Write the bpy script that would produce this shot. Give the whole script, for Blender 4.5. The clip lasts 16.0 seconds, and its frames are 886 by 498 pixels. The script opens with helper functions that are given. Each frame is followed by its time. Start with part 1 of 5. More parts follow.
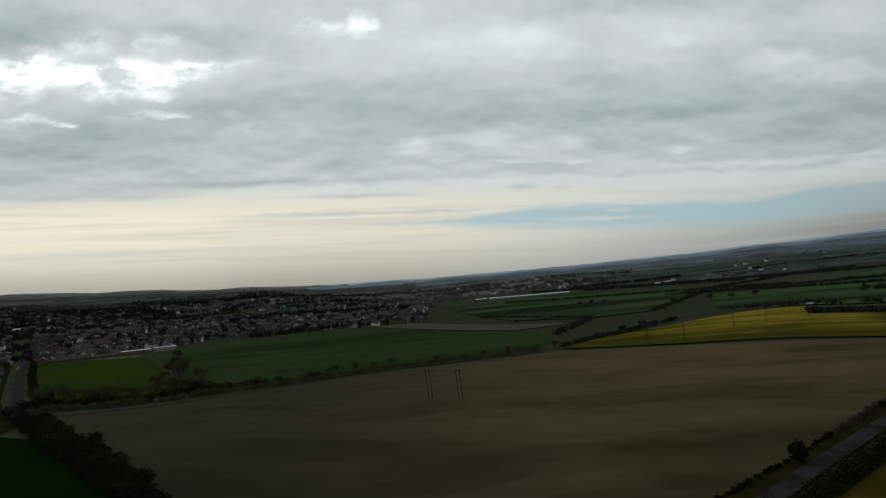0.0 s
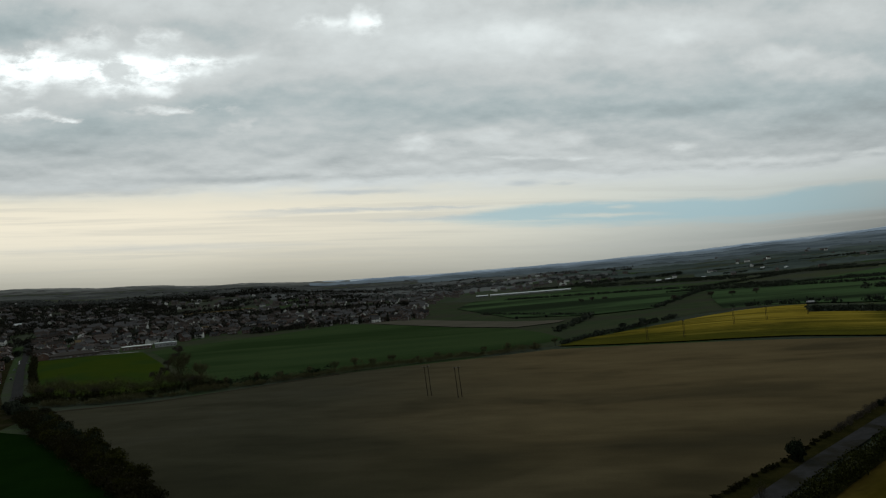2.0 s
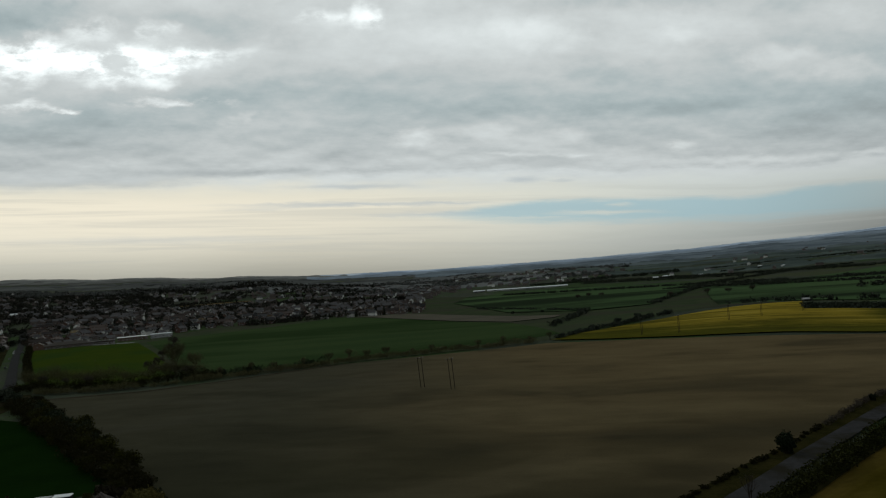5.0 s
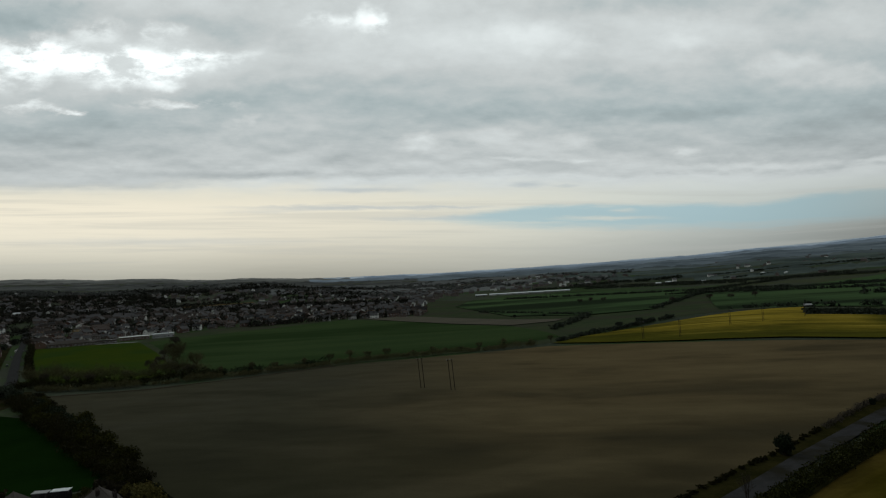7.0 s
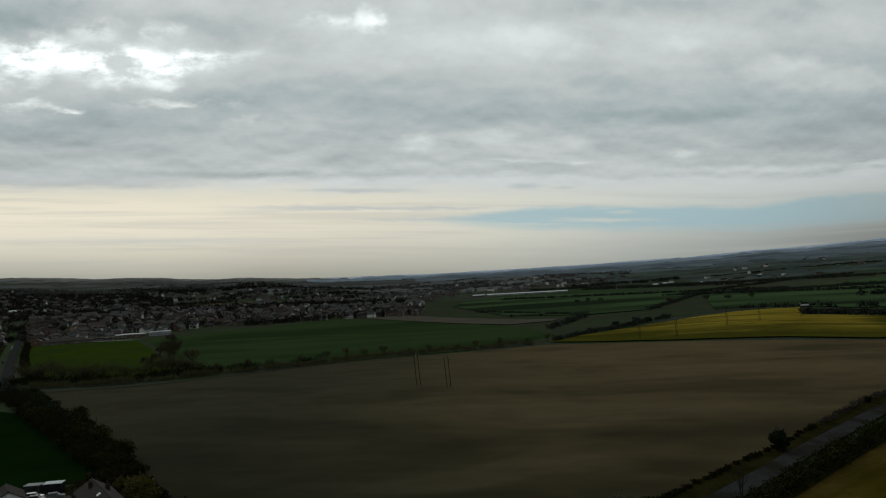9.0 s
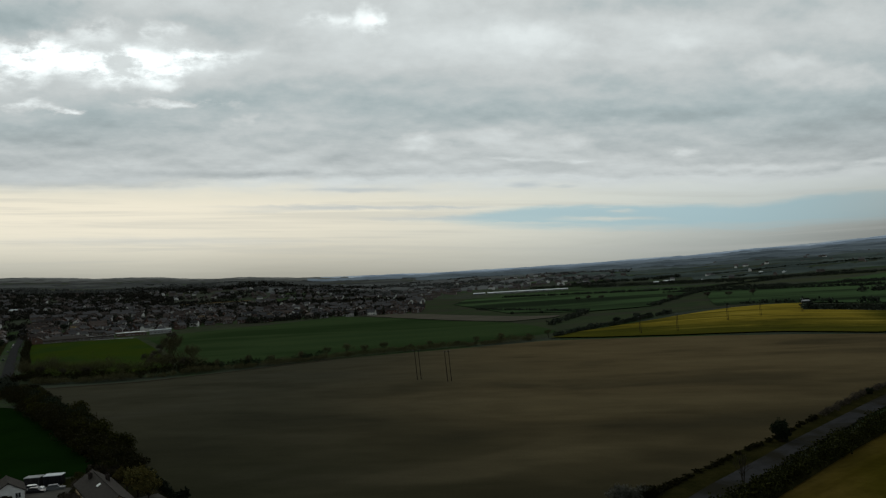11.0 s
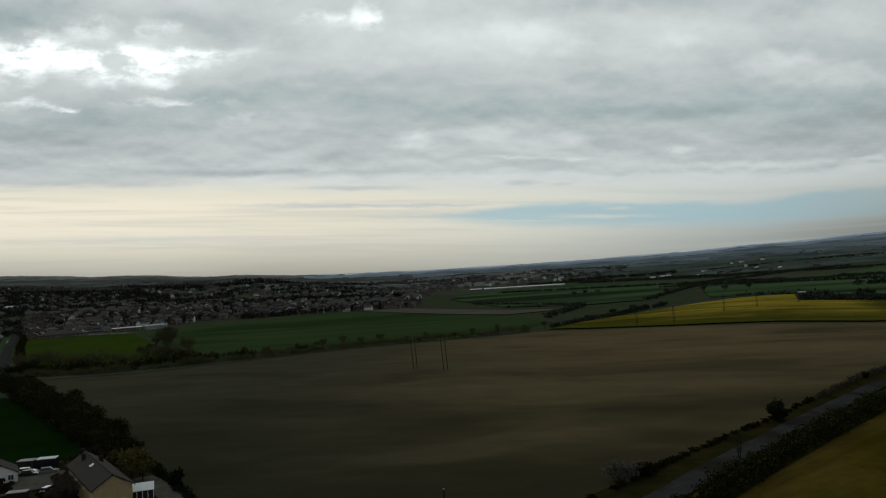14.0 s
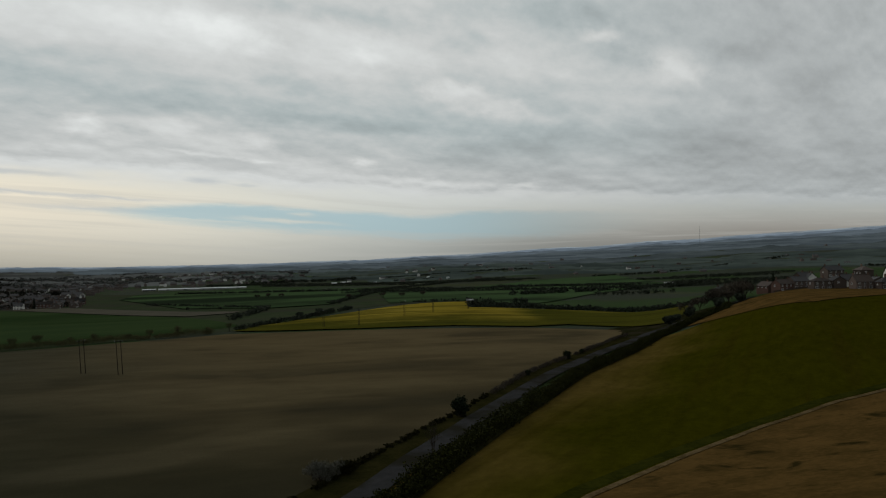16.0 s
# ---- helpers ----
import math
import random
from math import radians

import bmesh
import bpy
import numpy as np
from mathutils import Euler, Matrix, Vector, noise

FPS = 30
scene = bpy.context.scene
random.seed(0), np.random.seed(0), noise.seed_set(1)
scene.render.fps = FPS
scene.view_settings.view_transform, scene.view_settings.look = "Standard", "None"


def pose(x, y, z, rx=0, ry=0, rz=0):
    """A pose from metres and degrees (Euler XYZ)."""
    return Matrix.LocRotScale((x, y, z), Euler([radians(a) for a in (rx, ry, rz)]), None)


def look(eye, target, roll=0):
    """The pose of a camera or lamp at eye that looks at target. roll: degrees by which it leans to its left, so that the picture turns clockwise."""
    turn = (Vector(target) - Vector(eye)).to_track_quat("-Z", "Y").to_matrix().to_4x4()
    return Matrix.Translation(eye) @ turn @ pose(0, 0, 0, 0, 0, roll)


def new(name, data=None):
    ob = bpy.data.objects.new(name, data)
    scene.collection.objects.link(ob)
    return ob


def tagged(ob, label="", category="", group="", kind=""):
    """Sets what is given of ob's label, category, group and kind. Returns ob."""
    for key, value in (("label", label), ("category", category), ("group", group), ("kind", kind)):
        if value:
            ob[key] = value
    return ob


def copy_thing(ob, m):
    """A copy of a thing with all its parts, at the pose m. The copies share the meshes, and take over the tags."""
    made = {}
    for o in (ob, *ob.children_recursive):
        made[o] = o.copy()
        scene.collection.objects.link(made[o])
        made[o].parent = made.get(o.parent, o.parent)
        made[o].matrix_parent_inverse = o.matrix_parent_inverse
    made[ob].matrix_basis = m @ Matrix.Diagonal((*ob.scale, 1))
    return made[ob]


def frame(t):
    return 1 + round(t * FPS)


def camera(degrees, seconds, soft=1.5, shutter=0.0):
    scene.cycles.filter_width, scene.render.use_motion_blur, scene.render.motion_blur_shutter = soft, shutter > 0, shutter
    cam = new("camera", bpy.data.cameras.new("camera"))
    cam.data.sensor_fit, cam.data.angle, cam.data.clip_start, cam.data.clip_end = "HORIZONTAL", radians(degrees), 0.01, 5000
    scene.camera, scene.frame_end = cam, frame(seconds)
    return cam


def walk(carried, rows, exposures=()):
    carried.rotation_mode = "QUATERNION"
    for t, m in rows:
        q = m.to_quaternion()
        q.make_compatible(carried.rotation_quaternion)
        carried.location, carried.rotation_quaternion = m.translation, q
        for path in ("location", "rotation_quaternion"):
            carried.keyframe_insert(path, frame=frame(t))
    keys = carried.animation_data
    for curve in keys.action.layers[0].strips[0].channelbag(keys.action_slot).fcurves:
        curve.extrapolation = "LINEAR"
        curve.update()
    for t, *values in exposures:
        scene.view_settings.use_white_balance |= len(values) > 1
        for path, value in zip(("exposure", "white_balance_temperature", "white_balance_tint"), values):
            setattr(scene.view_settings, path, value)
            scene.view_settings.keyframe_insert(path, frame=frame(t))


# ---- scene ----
cam = camera(60.0, 16.0, 1.2)
PATH = [
    (0.0, pose(-0.00, -0.00, 52.49, 92.35, 4.91, 0.00)),
    (0.5, pose(0.36, 0.02, 52.57, 92.36, 5.07, 0.12)),
    (1.0, pose(0.59, 0.05, 52.60, 92.53, 5.08, 0.28)),
    (1.5, pose(0.75, 0.17, 52.63, 92.57, 4.90, 0.22)),
    (2.0, pose(0.97, 0.40, 52.74, 92.09, 4.71, 0.11)),
    (2.5, pose(1.34, 0.63, 52.73, 91.86, 4.84, 0.01)),
    (3.0, pose(1.78, 0.89, 52.47, 91.92, 5.12, 0.27)),
    (3.5, pose(2.07, 1.13, 52.05, 91.86, 5.26, 0.38)),
    (4.0, pose(2.25, 1.30, 51.53, 91.77, 4.94, 0.19)),
    (6.5, pose(2.83, 0.69, 49.74, 91.79, 3.48, 0.06)),
    (7.0, pose(3.05, 0.70, 49.25, 92.08, 3.53, 0.16)),
    (7.5, pose(3.22, 0.78, 48.73, 92.31, 3.32, 0.22)),
    (8.0, pose(3.29, 0.88, 48.26, 92.31, 3.40, 0.13)),
    (8.5, pose(3.37, 0.97, 47.85, 92.38, 3.39, 0.00)),
    (9.0, pose(3.49, 1.08, 47.48, 92.14, 3.22, -0.01)),
    (11.5, pose(3.44, 1.75, 44.83, 92.04, 3.39, 0.04)),
    (12.0, pose(3.50, 1.83, 44.24, 91.69, 3.17, -0.12)),
    (12.5, pose(3.54, 1.89, 43.53, 91.83, 3.46, -0.08)),
    (13.0, pose(3.61, 1.91, 42.69, 91.76, 3.60, -0.03)),
    (13.5, pose(3.65, 2.04, 41.79, 92.13, 3.74, -0.03)),
    (14.0, pose(3.57, 2.66, 41.24, 91.91, 3.53, -0.21)),
    (14.5, pose(1.80, 3.88, 40.95, 91.64, 2.46, -5.83)),
    (15.0, pose(-0.31, 5.43, 40.61, 91.48, 2.06, -12.58)),
    (15.5, pose(-1.24, 6.50, 40.26, 91.49, 1.73, -18.60)),
    (16.0, pose(-1.40, 6.85, 40.00, 91.27, 1.25, -23.73)),
]
walk(cam, PATH, ((0.0, -0.03, 6400, 9), (8.5, -0.03, 6400, 9), (9.0, -0.12, 6400, 9), (9.6, -0.03, 6400, 9), (14.0, -0.04, 6400, 9), (15.0, -0.04, 6480, 10.5), (16.0, -0.01, 6600, 12.0)))


# ---- sky, sun ----
def link(tree, a, b):
    tree.links.new(a, b)


class Nodes:
    """Short calls to build a node tree."""

    def __init__(self, tree):
        self.t = tree
        tree.nodes.clear()

    def add(self, kind):
        return self.t.nodes.new(kind)

    def put(self, socket, value):
        if isinstance(value, bpy.types.NodeSocket):
            self.t.links.new(value, socket)
        elif isinstance(value, (tuple, list)) and len(value) == 3 and socket.type == "RGBA":
            socket.default_value = (*value, 1)
        else:
            socket.default_value = value

    def math(self, op, a, b=0.0, c=0.0, clamp=False):
        n = self.add("ShaderNodeMath")
        n.operation, n.use_clamp = op, clamp
        for i, v in enumerate((a, b, c)):
            self.put(n.inputs[i], v)
        return n.outputs[0]

    def step(self, v, lo, hi, a=0.0, b=1.0):
        n = self.add("ShaderNodeMapRange")
        n.interpolation_type = "SMOOTHSTEP"
        for i, k in enumerate((v, lo, hi, a, b)):
            self.put(n.inputs[i], k)
        return n.outputs[0]

    def mix(self, f, a, b, blend="MIX"):
        n = self.add("ShaderNodeMix")
        n.data_type, n.blend_type = "RGBA", blend
        self.put(n.inputs[0], f)
        self.put(n.inputs[6], a)
        self.put(n.inputs[7], b)
        return n.outputs[2]

    def noise(self, vec, scale, detail=4.0, rough=0.55, distort=0.0):
        n = self.add("ShaderNodeTexNoise")
        if vec is not None:
            self.put(n.inputs["Vector"], vec)
        self.put(n.inputs["Scale"], scale)
        self.put(n.inputs["Detail"], detail)
        self.put(n.inputs["Roughness"], rough)
        self.put(n.inputs["Distortion"], distort)
        return n.outputs[0]

    def xyz(self, x, y, z=0.0):
        n = self.add("ShaderNodeCombineXYZ")
        for i, v in enumerate((x, y, z)):
            self.put(n.inputs[i], v)
        return n.outputs[0]

    def split(self, vec):
        n = self.add("ShaderNodeSeparateXYZ")
        self.put(n.inputs[0], vec)
        return n.outputs

    def ramp(self, f, stops):
        n = self.add("ShaderNodeValToRGB")
        e = n.color_ramp.elements
        while len(e) < len(stops):
            e.new(0.5)
        for el, (p, c) in zip(e, stops):
            el.position, el.color = p, (*c, 1) if isinstance(c, tuple) else (c, c, c, 1)
        self.put(n.inputs[0], f)
        return n.outputs[0]


SUN_AZ, SUN_EL = -24.0, 34.0
SKY_GAIN = 1.0
# the deck is drawn on a plane to the north at the camera's tilt of 12.5 s; U to the east, V upwards, in tenths of about
# 42 degrees
VIEW_TILT = pose(0, 0, 0, 1.83, 3.46, -0.08).to_3x3()
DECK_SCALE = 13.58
# each part of the deck: U, V, half width, half height, strength
TORN = ((-7.25, 3.55, 0.95, 0.28, 0.62), (-6.50, 3.50, 0.95, 0.20, 0.50), (-6.45, 3.25, 1.0, 0.20, 0.48), (-7.65, 3.22, 0.60, 0.30, 0.52), (-5.20, 3.38, 1.15, 0.28, 0.70), (-5.50, 3.02, 0.60, 0.18, 0.52), (-4.60, 3.52, 1.30, 0.10, 0.30), (-4.75, 3.20, 0.42, 0.10, 0.40),
        (-7.45, 2.56, 0.45, 0.10, 0.34), (-6.88, 2.54, 0.26, 0.05, 0.42), (-4.55, 2.62, 0.90, 0.09, 0.34), (-1.32, 4.15, 0.34, 0.26, 0.52), (-2.00, 4.10, 0.40, 0.16, 0.30), (-6.20, 3.95, 0.45, 0.20, 0.26), (-5.10, 3.90, 0.25, 0.16, 0.24))
THIN = ((1.65, 3.80, 0.80, 0.32, 0.15), (2.20, 3.70, 2.60, 0.70, 0.06), (-0.8, 3.80, 2.40, 0.60, 0.06), (-5.20, 3.30, 3.20, 0.55, 0.10), (6.00, 3.28, 0.75, 0.18, 0.11), (7.15, 3.00, 0.60, 0.22, 0.12), (4.30, 3.68, 0.80, 0.16, 0.10), (5.0, 3.95, 1.0, 0.25, 0.06), (-0.40, 1.95, 0.45, 0.14, 0.17),
        (0.95, 2.00, 0.55, 0.18, 0.10), (2.20, 1.94, 0.55, 0.13, 0.12), (4.20, 1.76, 0.26, 0.10, 0.18), (-3.60, 2.36, 0.24, 0.12, 0.10), (5.4, 1.48, 1.6, 0.09, 0.14), (7.6, 1.46, 0.55, 0.07, 0.18), (1.4, 1.66, 0.5, 0.05, 0.12), (2.35, 1.64, 0.35, 0.05, 0.12))
THICK = ((-7.40, 4.15, 0.90, 0.50, -0.17), (-5.60, 4.15, 1.20, 0.28, -0.08), (-3.70, 3.95, 1.10, 0.30, -0.09), (-6.00, 2.15, 2.20, 0.32, -0.09), (-2.80, 2.75, 2.40, 0.26, -0.06), (3.00, 3.05, 0.85, 0.24, -0.08), (2.40, 2.48, 2.80, 0.20, -0.07), (5.60, 1.85, 2.00, 0.36, -0.06),
         (-1.40, 1.80, 0.90, 0.36, -0.06), (-3.20, 1.36, 2.60, 0.07, -0.11), (3.70, 4.41, 1.60, 0.22, -0.08), (6.20, 4.20, 0.80, 0.36, -0.05), (7.00, 2.15, 1.60, 0.36, -0.05), (-7.3, 1.9, 0.9, 0.2, -0.05))
EASTERN = ((11.26, 4.12, 0.9, 0.42, 0.17), (6.3, 3.20, 0.9, 0.28, 0.07), (8.1, 2.9, 1.8, 0.25, 0.06), (9.28, 4.7, 0.4, 0.18, 0.13), (7.3, 4.0, 1.3, 0.4, 0.06), (8.84, 5.1, 1.4, 0.36, -0.11), (10.34, 4.2, 0.9, 0.3, -0.10), (15.6, 3.9, 3.0, 1.0, -0.09), (12.3, 2.3, 2.2, 0.5, -0.06), (14.7, 2.75, 1.0, 0.4, 0.07), (12.5, 3.3, 1.2, 0.3, 0.06), (13.5, 4.7, 1.5, 0.4, -0.06))
STREAKS = ((-1.55, 1.10, 1.20, 0.05, 0.55), (-1.70, 0.79, 2.20, 0.045, 0.62), (-0.30, 0.60, 1.10, 0.05, 0.45), (1.45, 1.20, 0.32, 0.06, 0.62), (2.10, 1.18, 0.25, 0.03, 0.40), (-4.90, 0.19, 2.80, 0.07, 0.30), (-3.2, 0.72, 0.8, 0.04, 0.30), (0.1, 0.80, 0.7, 0.03, 0.3))
WISPS = ((2.90, 0.60, 0.95, 0.045, 0.8), (3.10, 0.73, 0.25, 0.04, 0.6), (1.6, 0.52, 0.7, 0.03, 0.4), (5.5, 0.5, 1.6, 0.05, 0.3))
world = bpy.data.worlds.new("overcast_sky")
scene.world = world
world.use_nodes = True
N = Nodes(world.node_tree)
way = N.add("ShaderNodeTexCoord").outputs["Generated"]
dx, dy, dz = N.split(way)
clear = N.add("ShaderNodeTexSky")
clear.sky_type, clear.sun_disc, clear.sun_elevation, clear.sun_rotation, clear.dust_density = "NISHITA", False, radians(SUN_EL), radians(SUN_AZ), 1.5
clear = N.mix(1.0, clear.outputs[0], (0.075, 0.075, 0.075), "MULTIPLY")


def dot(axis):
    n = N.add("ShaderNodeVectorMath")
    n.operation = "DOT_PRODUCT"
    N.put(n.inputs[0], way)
    n.inputs[1].default_value = VIEW_TILT @ Vector(axis)
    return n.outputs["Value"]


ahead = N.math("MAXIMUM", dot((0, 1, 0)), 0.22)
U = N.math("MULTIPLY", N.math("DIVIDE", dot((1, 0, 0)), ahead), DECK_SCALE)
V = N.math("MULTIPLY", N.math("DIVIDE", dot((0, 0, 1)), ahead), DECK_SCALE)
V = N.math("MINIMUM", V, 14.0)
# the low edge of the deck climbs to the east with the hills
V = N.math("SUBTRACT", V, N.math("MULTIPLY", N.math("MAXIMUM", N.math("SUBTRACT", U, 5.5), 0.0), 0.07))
# cloud lumps grow taller with height above the horizon
flow = N.math("MULTIPLY", N.math("LOGARITHM", N.math("ADD", N.math("MAXIMUM", V, -0.6), 1.2), 2.71828), 4.0)


def cloud_noise(wide, high, seed, detail, rough, warp=0.0, lift=0.0):
    return N.noise(N.xyz(N.math("MULTIPLY", U, wide), N.math("MULTIPLY", N.math("ADD", flow, lift), high), seed), 1.0, detail, rough, warp)


def swing(f, size):
    return N.math("MULTIPLY", N.math("SUBTRACT", f, 0.5), size)


def sheet(parts, at, lo=1.5):
    """The sum of soft-edged oval patches."""
    total = None
    for u0, v0, wu, wv, gain in parts:
        n = N.add("ShaderNodeVectorMath")
        n.operation = "MULTIPLY_ADD"
        N.put(n.inputs[0], at)
        n.inputs[1].default_value, n.inputs[2].default_value = (1 / wu, 1 / wv, 0), (-u0 / wu, -v0 / wv, 0)
        d = N.add("ShaderNodeVectorMath")
        d.operation = "LENGTH"
        N.put(d.inputs[0], n.outputs[0])
        one = N.step(d.outputs["Value"], lo, 0.0, 0.0, gain)
        total = one if total is None else N.math("ADD", total, one)
    return total


big = cloud_noise(0.16, 0.55, 1.0, 3.0, 0.5)
mid = cloud_noise(0.34, 1.05, 3.0, 7.0, 0.60)
lump = cloud_noise(0.66, 1.5, 5.0, 6.0, 0.57, 0.0)
under = cloud_noise(0.66, 1.5, 5.0, 6.0, 0.57, 0.0, -0.14)
fine = cloud_noise(1.5, 5.0, 8.0, 4.0, 0.6, 0.4)
swirl = cloud_noise(1.2, 2.0, 21.0, 4.0, 0.55)
lift = cloud_noise(1.2, 2.0, 27.0, 4.0, 0.55)
grow = N.step(V, 0.9, 2.6, 0.35, 1.0)
bent = N.xyz(N.math("ADD", U, N.math("MULTIPLY", swing(swirl, 1.9), grow)), N.math("ADD", V, N.math("MULTIPLY", swing(lift, 0.55), grow)))
drawn = N.xyz(N.math("ADD", U, swing(swirl, 0.5)), N.math("ADD", V, swing(fine, 0.13)))
warm = N.step(U, 4.5, -6.5)
east = N.step(U, 5.0, 15.0)
# height of the deck: grey underside, thinner and brighter above, pale clearing at the horizon
rag = N.math("ADD", V, N.math("MULTIPLY", N.step(V, 0.7, 1.3), N.math("ADD", swing(lump, 0.42), swing(mid, 0.40))))
edge = N.math("ADD", rag, N.step(U, -2.5, -5.5, 0.0, 0.22))
level = N.ramp(N.math("DIVIDE", N.math("ADD", edge, 1.0), 10.0, clamp=True),
               [(0.06, 0.38), (0.095, 0.49), (0.13, 0.61), (0.17, 0.69), (0.215, 0.70), (0.230, 0.69), (0.242, 0.575), (0.29, 0.56), (0.345, 0.525), (0.39, 0.55), (0.44, 0.605), (0.50, 0.635), (0.58, 0.60), (1.0, 0.52)])
over = N.step(rag, 1.05, 1.55)
lum = N.math("ADD", level, N.math("MULTIPLY", swing(big, 0.16), N.step(V, 0.6, 2.0, 0.15, 1.0)))
lum = N.math("ADD", lum, N.math("MULTIPLY", swing(mid, 0.24), N.math("ADD", 0.10, N.math("MULTIPLY", over, 0.90))))
# lumps lit from above: brighter on their upper side than below
relief = N.math("SUBTRACT", under, lump)
lum = N.math("ADD", lum, N.math("MULTIPLY", N.math("MULTIPLY", relief, N.step(V, 1.0, 3.0, 0.54, 0.36)), N.math("ADD", 0.12, N.math("MULTIPLY", over, 0.88))))
lum = N.math("ADD", lum, N.math("MULTIPLY", swing(lump, 0.16), over))
tatter = N.step(cloud_noise(1.1, 2.6, 33.0, 5.0, 0.62), 0.37, 0.60)
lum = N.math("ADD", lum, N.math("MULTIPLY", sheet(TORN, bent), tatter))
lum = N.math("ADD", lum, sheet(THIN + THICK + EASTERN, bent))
lum = N.math("MULTIPLY", lum, N.math("SUBTRACT", 1.0, N.math("MULTIPLY", N.step(U, 0.5, 9.0), N.step(V, 1.5, 0.1, 0.10, 0.56))))
lum = N.math("MULTIPLY", lum, N.math("SUBTRACT", 1.0, N.math("MULTIPLY", east, N.step(V, 3.0, 1.0, 0.15, 0.22))))
tone = N.mix(N.step(lum, 0.42, 0.62), N.mix(east, N.mix(N.step(V, 1.4, 2.7), (0.925, 1.0, 1.0), (0.845, 1.0, 1.02)), (0.915, 1.0, 1.01)), (0.945, 1.0, 0.99))
tone = N.mix(N.step(rag, 1.35, 0.9), tone, N.mix(N.step(U, -3.0, 7.0), (1.03, 1.0, 0.84), (0.935, 1.0, 0.945)))
tone = N.mix(N.math("MULTIPLY", east, N.step(V, 1.2, 0.3)), tone, (1.03, 1.0, 0.90))
cloud = N.mix(1.0, tone, N.xyz(lum, lum, lum), "MULTIPLY")
# warm light along the horizon under the sun
glow = N.math("MULTIPLY", warm, N.math("MULTIPLY", N.step(rag, 1.25, 0.75), N.step(V, -0.50, 0.60, 0.0, 1.0)))
cloud = N.mix(N.math("MULTIPLY", glow, 0.85), cloud, (0.93, 0.85, 0.68))
# thin grey bands in the haze
haze = N.noise(N.xyz(N.math("MULTIPLY", U, 0.16), N.math("MULTIPLY", V, 5.5), 11.0), 1.0, 4.0, 0.6, 0.3)
haze = N.math("MULTIPLY", N.step(haze, 0.46, 0.68), N.math("MULTIPLY", N.step(V, -0.5, 0.0), N.step(V, 1.25, 0.9)))
cloud = N.mix(N.math("MULTIPLY", haze, 0.32), cloud, (0.45, 0.46, 0.43))
# a long clear gap low over the hills
ragged = N.math("ADD", V, swing(fine, 0.16))
top = N.math("ADD", N.math("ADD", 0.58, N.step(U, -0.8, 2.4, 0.0, 0.25)), N.step(U, 5.4, 6.8, 0.0, 0.12))
low = N.math("ADD", N.step(U, -0.8, 2.0, 0.57, 0.43), N.step(U, 8.0, 11.0, 0.0, 0.15))
hole = N.math("MULTIPLY", N.step(N.math("SUBTRACT", ragged, top), 0.07, -0.07), N.step(N.math("SUBTRACT", ragged, low), -0.10, 0.12))
hole = N.math("MULTIPLY", hole, N.math("MULTIPLY", N.step(U, -1.6, 0.8), N.step(U, 11.5, 6.0)))
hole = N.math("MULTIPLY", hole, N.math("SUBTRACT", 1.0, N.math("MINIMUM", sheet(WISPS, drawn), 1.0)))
gap = N.mix(0.85, clear, N.mix(N.step(U, 4.0, 10.0), (0.32, 0.50, 0.57), (0.27, 0.37, 0.40)))
colour = N.mix(N.math("MULTIPLY", hole, 0.85), cloud, gap)
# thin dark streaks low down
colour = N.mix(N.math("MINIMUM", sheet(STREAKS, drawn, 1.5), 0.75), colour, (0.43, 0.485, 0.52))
# behind the camera, away from the sun, the deck is darker
back = N.step(dy, 0.55, -0.5, 1.0, 0.62)
below = N.step(dz, -0.02, -0.05, 1.0, 0.15)
bg = N.add("ShaderNodeBackground")
N.put(bg.inputs[0], colour)
N.put(bg.inputs[1], N.math("MULTIPLY", N.math("MULTIPLY", back, below), SKY_GAIN))
link(N.t, bg.outputs[0], N.add("ShaderNodeOutputWorld").inputs[0])

sun = bpy.data.lights.new("sun", "SUN")
sun.energy, sun.angle, sun.color = 0.5, radians(20), (1.0, 0.94, 0.84)
sun_ob = new("sun", sun)
sun_ob.matrix_world = look((0, 0, 0), (-math.sin(radians(SUN_AZ)) * math.cos(radians(SUN_EL)), -math.cos(radians(SUN_AZ)) * math.cos(radians(SUN_EL)), -math.sin(radians(SUN_EL))))


